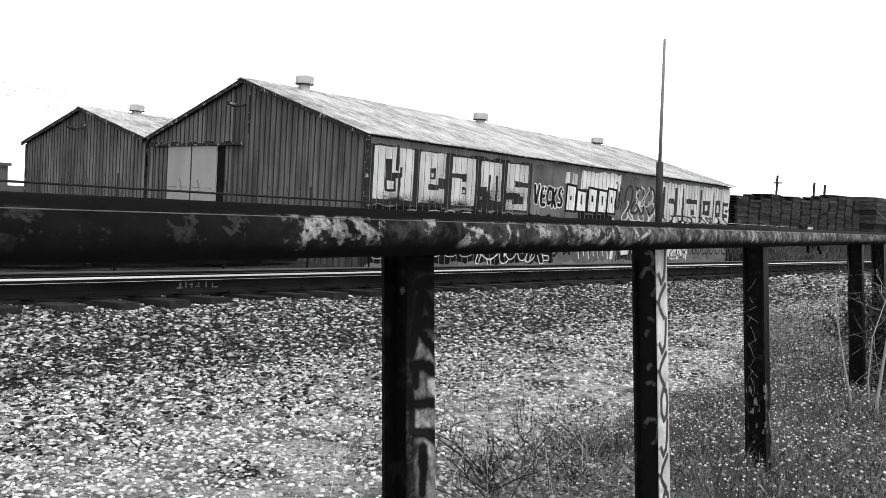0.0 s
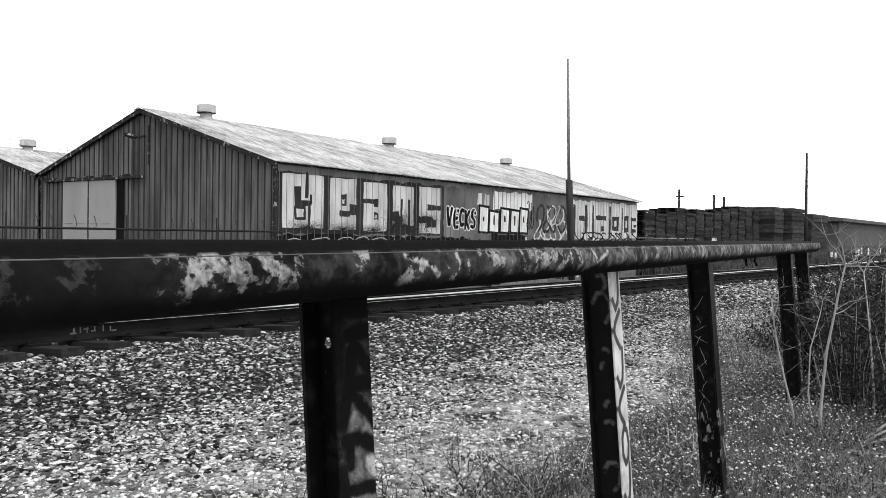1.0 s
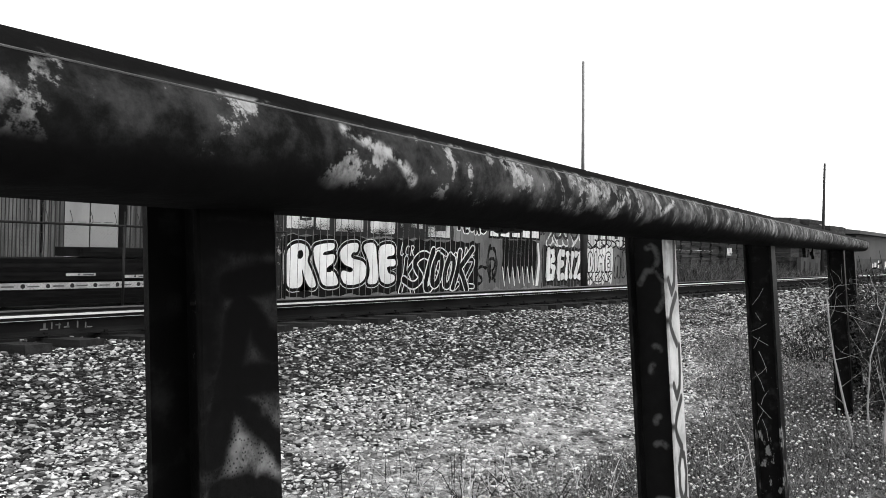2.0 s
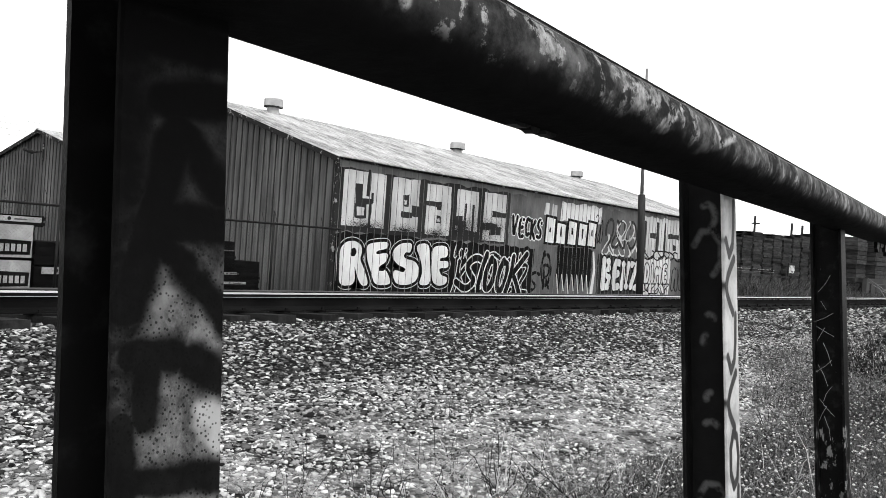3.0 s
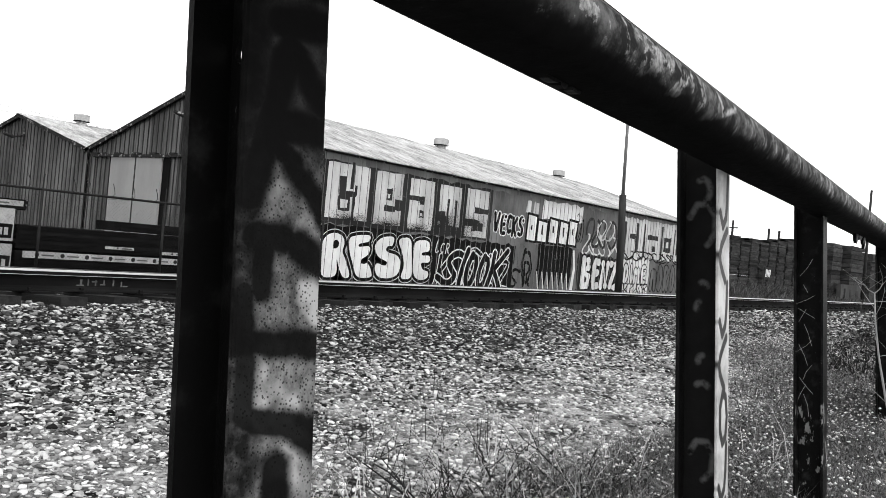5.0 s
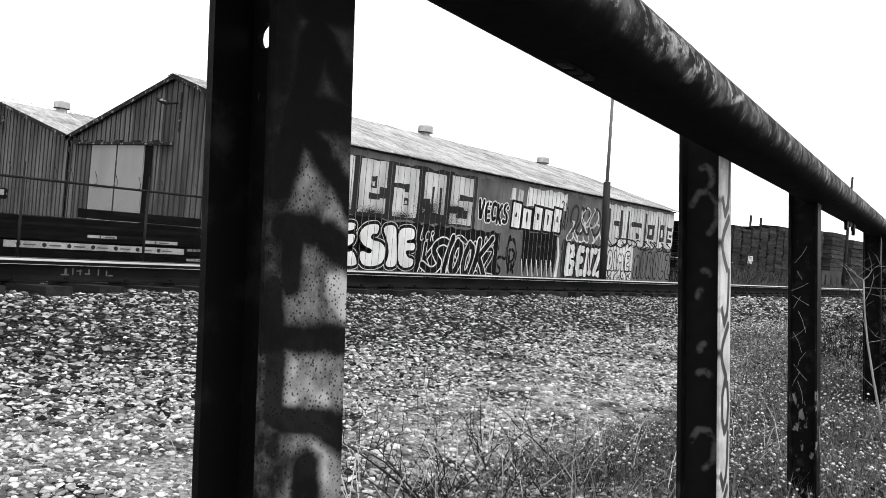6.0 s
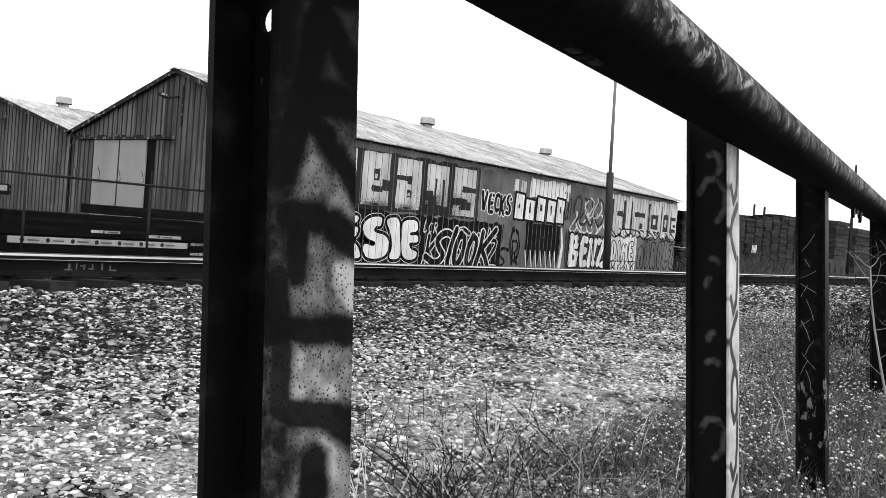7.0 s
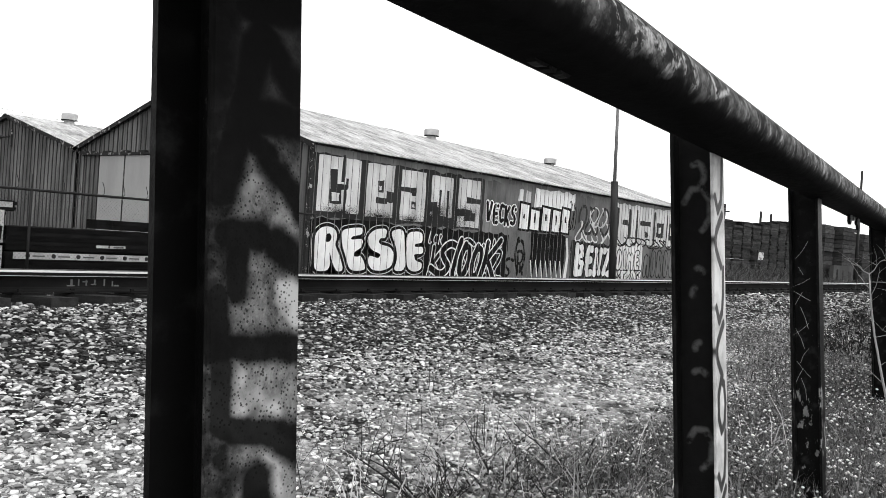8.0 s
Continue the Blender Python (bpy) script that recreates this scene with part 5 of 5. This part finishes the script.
xs, ys = clumped(22000, 3.4, 7.5, 1.1, 2.2, 110, 0.13)
_, tips = blades("weeds", "low green weeds round the barrier posts", xs, ys, rng.uniform(0.03, 0.19, len(xs)), rng.uniform(0.002, 0.005, len(xs)), M_GRASS, 0.45)
pick = rng.choice(len(tips), 2000, replace=False)
dots("weed_flowers", "tiny white flower heads on the weeds", tips[pick], rng.uniform(0.004, 0.009, 2000), M_FLOWER)
xs, ys = clumped(34000, 3.4, 12.0, -1.2, 1.6, 150, 0.2)
_, tips = blades("long_grass", "long rough grass and weeds", xs, ys, rng.uniform(0.05, 0.26, len(xs)), rng.uniform(0.002, 0.006, len(xs)), M_GRASS, 0.45)
pick = rng.choice(len(tips), 1600, replace=False)
dots("weed_flowers", "tiny white flower heads in the grass", tips[pick], rng.uniform(0.004, 0.010, 1600), M_FLOWER)
xs, ys = clumped(7000, 5.0, 22.0, 2.0, 4.5, 180, 0.2)
side = ys < 0.1 + 0.38 * xs
xs, ys = xs[side], ys[side]
blades("sparse_weeds", "sparse low weeds on the gravel", xs, ys, rng.uniform(0.04, 0.18, len(xs)), rng.uniform(0.004, 0.010, len(xs)), M_GRASS, 0.5)
xs, ys = clumped(340, 2.1, 4.6, 1.5, 2.7, 16, 0.16)
blades("dry_stalks", "pale dry broken stalks", xs, ys, rng.uniform(0.08, 0.40, len(xs)), rng.uniform(0.003, 0.006, len(xs)), M_STRAW, 0.9)
xs, ys = rng.uniform(39.5, 95, 26000), rng.uniform(14.4, 17.6, 26000)
blades("far_brush", "grey brush on the bank before the stacks", xs, ys, rng.uniform(0.3, 0.9, len(xs)) * np.where(ys > 16, 1.5, 0.9), rng.uniform(0.02, 0.06, len(xs)), M_BRUSH, 0.4)


def ground_cover(name, label, n, x0, x1, y0, y1, high, seed, size=(0.004, 0.012), material=None, edge=None):
    """A mat of small leaves lying and standing on the ground, thicker in clumps."""
    r = np.random.default_rng(seed)
    xs, ys = r.uniform(x0, x1, 3 * n), r.uniform(y0, y1, 3 * n)
    thick = np.sin(xs * 3.1 + 2 * np.sin(ys * 2.3)) * np.sin(ys * 4.3 + xs) + 0.6 * np.sin(xs * 9 + ys * 7)
    keep = thick > r.uniform(-1.6, 1.2, 3 * n)
    if edge:
        keep &= ys < edge[0] + edge[1] * xs + 0.25 * np.sin(2.7 * xs)
    xs, ys = xs[keep][:n], ys[keep][:n]
    n = len(xs)
    z = ground_height(xs, ys) + high * r.uniform(0, 1, n) ** 1.8
    c = np.stack([xs, ys, z], -1)
    u, w = r.normal(0, 1, (n, 3)) * (1, 1, 0.7), r.normal(0, 1, (n, 3)) * (1, 1, 0.7)
    s = r.uniform(size[0], size[1], n)[:, None]
    u, w = u / np.linalg.norm(u, axis=1)[:, None] * s * 1.5, w / np.linalg.norm(w, axis=1)[:, None] * s * 0.6
    v = np.stack([c - u, c + w, c + u, c - w], 1).reshape(-1, 3)
    ob = new(name, raw_mesh(name, v, np.arange(4 * n).reshape(-1, 4), material or M_GRASS))
    return tagged(ob, label, "weeds", kind="stuff"), c


_, heads = ground_cover("leaf_mat", "mat of small weed leaves round the posts", 75000, 2.7, 8.5, 0.3, 2.25, 0.15, 201)
pick = rng.choice(len(heads), 1800, replace=False)
dots("flower_heads", "white flower heads over the weed mat", heads[pick] + (0, 0, 0.03), rng.uniform(0.005, 0.011, 1800), M_FLOWER)
ground_cover("leaf_mat", "thin mat of weed leaves on gravel", 24000, 4.4, 12.0, 1.9, 4.6, 0.13, 202, (0.005, 0.015), None, (0.0, 0.39))
ground_cover("leaf_mat", "dark low weeds under the brambles", 6000, 2.1, 3.4, 1.4, 2.05, 0.10, 203, (0.003, 0.009), M_GRASS)


def bramble(x, y, seed):
    """Stiff dead stems that fan out from one root and fork, with short side twigs."""
    r = random.Random(seed)
    t = thing("bramble", "clump of stiff dark dead stems over gravel", "bramble", "brambles")
    for k in range(7):
        a, reach, up = r.uniform(0, 6.28), r.uniform(0.10, 0.42), r.uniform(0.10, 0.34)
        pts = []
        for i in range(6):
            f = i / 5
            pts.append((x + math.cos(a) * reach * f + r.uniform(-0.012, 0.012), y + math.sin(a) * reach * f + r.uniform(-0.012, 0.012), 0.83 + up * (f - 0.25 * f * f) + r.uniform(-0.006, 0.006)))
        stem = part("stem", Geo().tube(pts, [0.0048 - 0.0006 * i for i in range(6)], 5), M_TWIG, t)
        for j in range(6):
            b = Vector(pts[r.randint(1, 5)])
            e = b + Vector((r.uniform(-0.10, 0.10), r.uniform(-0.10, 0.10), r.uniform(0.0, 0.12)))
            part("twig", Geo().tube([b, (b + e) / 2 + Vector((r.uniform(-0.01, 0.01), 0, 0.012)), e], [0.0018, 0.0014, 0.0008], 4), M_TWIG, stem)
    return t


for i, (x, y) in enumerate(((3.15, 2.25), (3.45, 2.0), (2.55, 2.05), (3.0, 1.85), (2.75, 2.2), (2.35, 1.8))):
    bramble(x, y, 40 + i)
# dry seed heads
xs, ys = clumped(170, 2.4, 4.6, 2.2, 3.4, 14, 0.22)
_, tips = blades("seed_stems", "thin dark seed stems", xs, ys, rng.uniform(0.10, 0.34, len(xs)), rng.uniform(0.002, 0.004, len(xs)), M_LEAF, 0.5)
dots("seed_heads", "small dark seed heads", tips, rng.uniform(0.004, 0.009, len(tips)), M_LEAF)


def sapling(line, radius, forks, branches, seed, label):
    """A bare whip: a bending trunk, forks at its head, and short kinked side twigs."""
    r = random.Random(seed)
    t = thing("sapling", label, "sapling", "bare saplings")
    pts = [Vector(p) for p in line]
    n = len(pts)
    part("trunk", Geo().tube(pts, [radius * (1 - 0.55 * i / (n - 1)) for i in range(n)], 7), M_BARK, t, smooth=True)

    def kinked(a, b, thick, kinks, owner, name):
        way = [a.lerp(b, i / kinks) + Vector((r.uniform(-1, 1), r.uniform(-1, 1), r.uniform(-0.4, 1.2))) * (b - a).length * 0.06 * (0 < i) for i in range(kinks + 1)]
        return part(name, Geo().tube(way, [thick * (1 - 0.75 * i / kinks) for i in range(kinks + 1)], 5), M_BARK, owner), way

    for head in forks:
        limb, way = kinked(pts[-1], Vector(head), radius * 0.42, 4, t, "branch")
        for j in range(5):
            q = way[r.randint(1, 4)]
            kinked(q, q + Vector((r.uniform(-0.14, 0.14), r.uniform(-0.14, 0.14), r.uniform(0.02, 0.14))), radius * 0.15, 2, limb, "twig")
    for k in range(branches):
        i = r.randint(1, n - 2)
        q = pts[i].lerp(pts[i + 1], r.uniform(0, 1))
        limb, way = kinked(q, q + Vector((r.uniform(-0.3, 0.3), r.uniform(-0.3, 0.3), r.uniform(0.02, 0.28))), radius * 0.22, 3, t, "branch")
        kinked(way[2], way[2] + Vector((r.uniform(-0.1, 0.1), r.uniform(-0.1, 0.1), r.uniform(0, 0.1))), radius * 0.11, 2, limb, "twig")
    return t


sapling([(5.60, 1.19, 0.82), (5.60, 1.20, 1.07), (5.62, 1.19, 1.28), (5.60, 1.17, 1.47), (5.60, 1.13, 1.70), (5.60, 1.10, 1.88), (5.60, 1.07, 2.02)], 0.0115, [(5.62, 1.20, 2.20), (5.58, 1.13, 2.27), (5.60, 0.97, 2.10), (5.55, 0.78, 2.13), (5.70, 0.82, 2.00)], 7, 51, "pale leafless sapling forking at its head")
sapling([(5.58, 1.34, 0.82), (5.60, 1.37, 1.05), (5.60, 1.42, 1.24), (5.60, 1.47, 1.45), (5.60, 1.50, 1.62), (5.60, 1.52, 1.79)], 0.0085, [(5.55, 1.62, 1.85), (5.62, 1.45, 1.88)], 8, 52, "thin pale bare sapling beside the barrier")
sapling([(5.85, 1.30, 0.82), (5.86, 1.34, 1.15), (5.85, 1.33, 1.45), (5.90, 1.28, 1.70)], 0.0065, [(5.9, 1.2, 1.95), (5.9, 1.36, 1.92)], 5, 55, "thin grey leafless whip in the brush")
sapling([(6.3, 1.0, 0.82), (6.36, 1.03, 1.2), (6.45, 1.08, 1.6), (6.6, 1.15, 1.95)], 0.009, [(6.6, 1.25, 2.2), (6.7, 1.05, 2.2)], 6, 53, "thin grey bare sapling in the brush")
sapling([(6.9, 0.6, 0.82), (6.86, 0.66, 1.2), (6.78, 0.78, 1.6), (6.7, 0.9, 1.9)], 0.009, [(6.65, 0.95, 2.15), (6.8, 0.85, 2.1)], 6, 54, "thin grey bare sapling in the brush")
log = thing("fallen_branch", "bleached fallen branch lying in the grass", "branch")
part("limb", Geo().tube([(5.50, 1.08, 0.87), (5.46, 0.92, 0.885), (5.44, 0.78, 0.89), (5.40, 0.40, 0.93)], [0.012, 0.013, 0.013, 0.009], 7), M_BARK, log, smooth=True)
for dx, top in ((0.0, 1.10), (0.06, 1.17), (-0.05, 1.02)):
    part("side_limb", Geo().tube([(5.58 + dx, 1.02, 0.86), (5.70 + dx, 0.85, (0.86 + top) / 2), (5.80 + dx, 0.60, top)], [0.011, 0.009, 0.006], 6), M_BARK, log, smooth=True)


def shrub(cx, cy, rad, top, leaves, seed):
    r = np.random.default_rng(seed)
    t = thing("shrub", "dense dark scrubby shrub with thin grey stems", "shrub", "shrubs beside the barrier")
    for k in range(44):
        a, q = r.uniform(0, 6.28), r.uniform(0.2, 1.0)
        p0 = (cx + 0.3 * rad * math.cos(a), cy + 0.3 * rad * math.sin(a), 0.82)
        p2 = (cx + q * rad * math.cos(a), cy + q * rad * math.sin(a), 0.84 + (top - 0.84) * r.uniform(0.5, 1.05))
        p1 = tuple((u + w) / 2 + r.uniform(-0.06, 0.06) for u, w in zip(p0, p2))
        part("stem", Geo().tube([p0, p1, p2], [0.005, 0.0035, 0.0015], 5), M_TWIG if k % 3 else M_BARK, t)
    n = leaves
    d = r.normal(0, 1, (n, 3))
    d /= np.linalg.norm(d, axis=1)[:, None]
    rr = r.uniform(0.2, 1, n) ** 0.5
    c = np.stack([cx + d[:, 0] * rr * rad, cy + d[:, 1] * rr * rad, 0.84 + (top - 0.84) * np.clip(0.45 + d[:, 2] * rr * 0.55, 0, 1)], -1)
    c += 0.12 * np.sin(c[:, [1, 2, 0]] * 9)
    u, w = r.normal(0, 1, (n, 3)), r.normal(0, 1, (n, 3))
    s = r.uniform(0.006, 0.018, n)[:, None]
    u, w = u / np.linalg.norm(u, axis=1)[:, None] * s * 1.6, w / np.linalg.norm(w, axis=1)[:, None] * s * 0.7
    v = np.stack([c - u, c + w, c + u, c - w], 1).reshape(-1, 3)
    f = np.arange(4 * n).reshape(-1, 4)
    part("leaves", raw_mesh("leaves", v, f, M_LEAF), M_LEAF, t)
    return t


for i, (cx, cy, rad, top, n) in enumerate(((6.75, 1.20, 0.45, 1.9, 4200), (6.25, 0.75, 0.40, 1.6, 3000), (7.4, 1.35, 0.6, 2.05, 6000), (7.3, 0.7, 0.75, 1.95, 6000), (8.4, 0.8, 0.9, 2.05, 7000), (9.6, 1.3, 1.0, 2.0, 7000), (7.6, 0.0, 0.8, 1.85, 6000), (9.5, -0.1, 1.1, 2.0, 7000), (11.5, 1.5, 1.2, 2.0, 6000), (11.5, 0.2, 1.2, 2.1, 6000), (10.2, 2.6, 0.6, 1.4, 3000))):
    shrub(cx, cy, rad, top, n, 70 + i)
# dead vine on the third post
vine = thing("dead_vine", "thin dry vine climbing a barrier post", "vine")
r_ = random.Random(9)
for k in range(12):
    z, lean = 1.36 + 0.045 * k + r_.uniform(-0.02, 0.02), (-1) ** k
    middle = 1.222 + (z - 0.62) * 0.084 + r_.uniform(-0.015, 0.015)
    reach, rise = r_.uniform(0.010, 0.034), r_.uniform(0.012, 0.045)
    pts = [(3.711, middle - lean * reach, z - rise), (3.710, middle + r_.uniform(-0.006, 0.006), z), (3.711, middle + lean * reach, z + rise)]
    part("tendril", Geo().tube(pts, 0.0007, 4), M_BARK, vine)
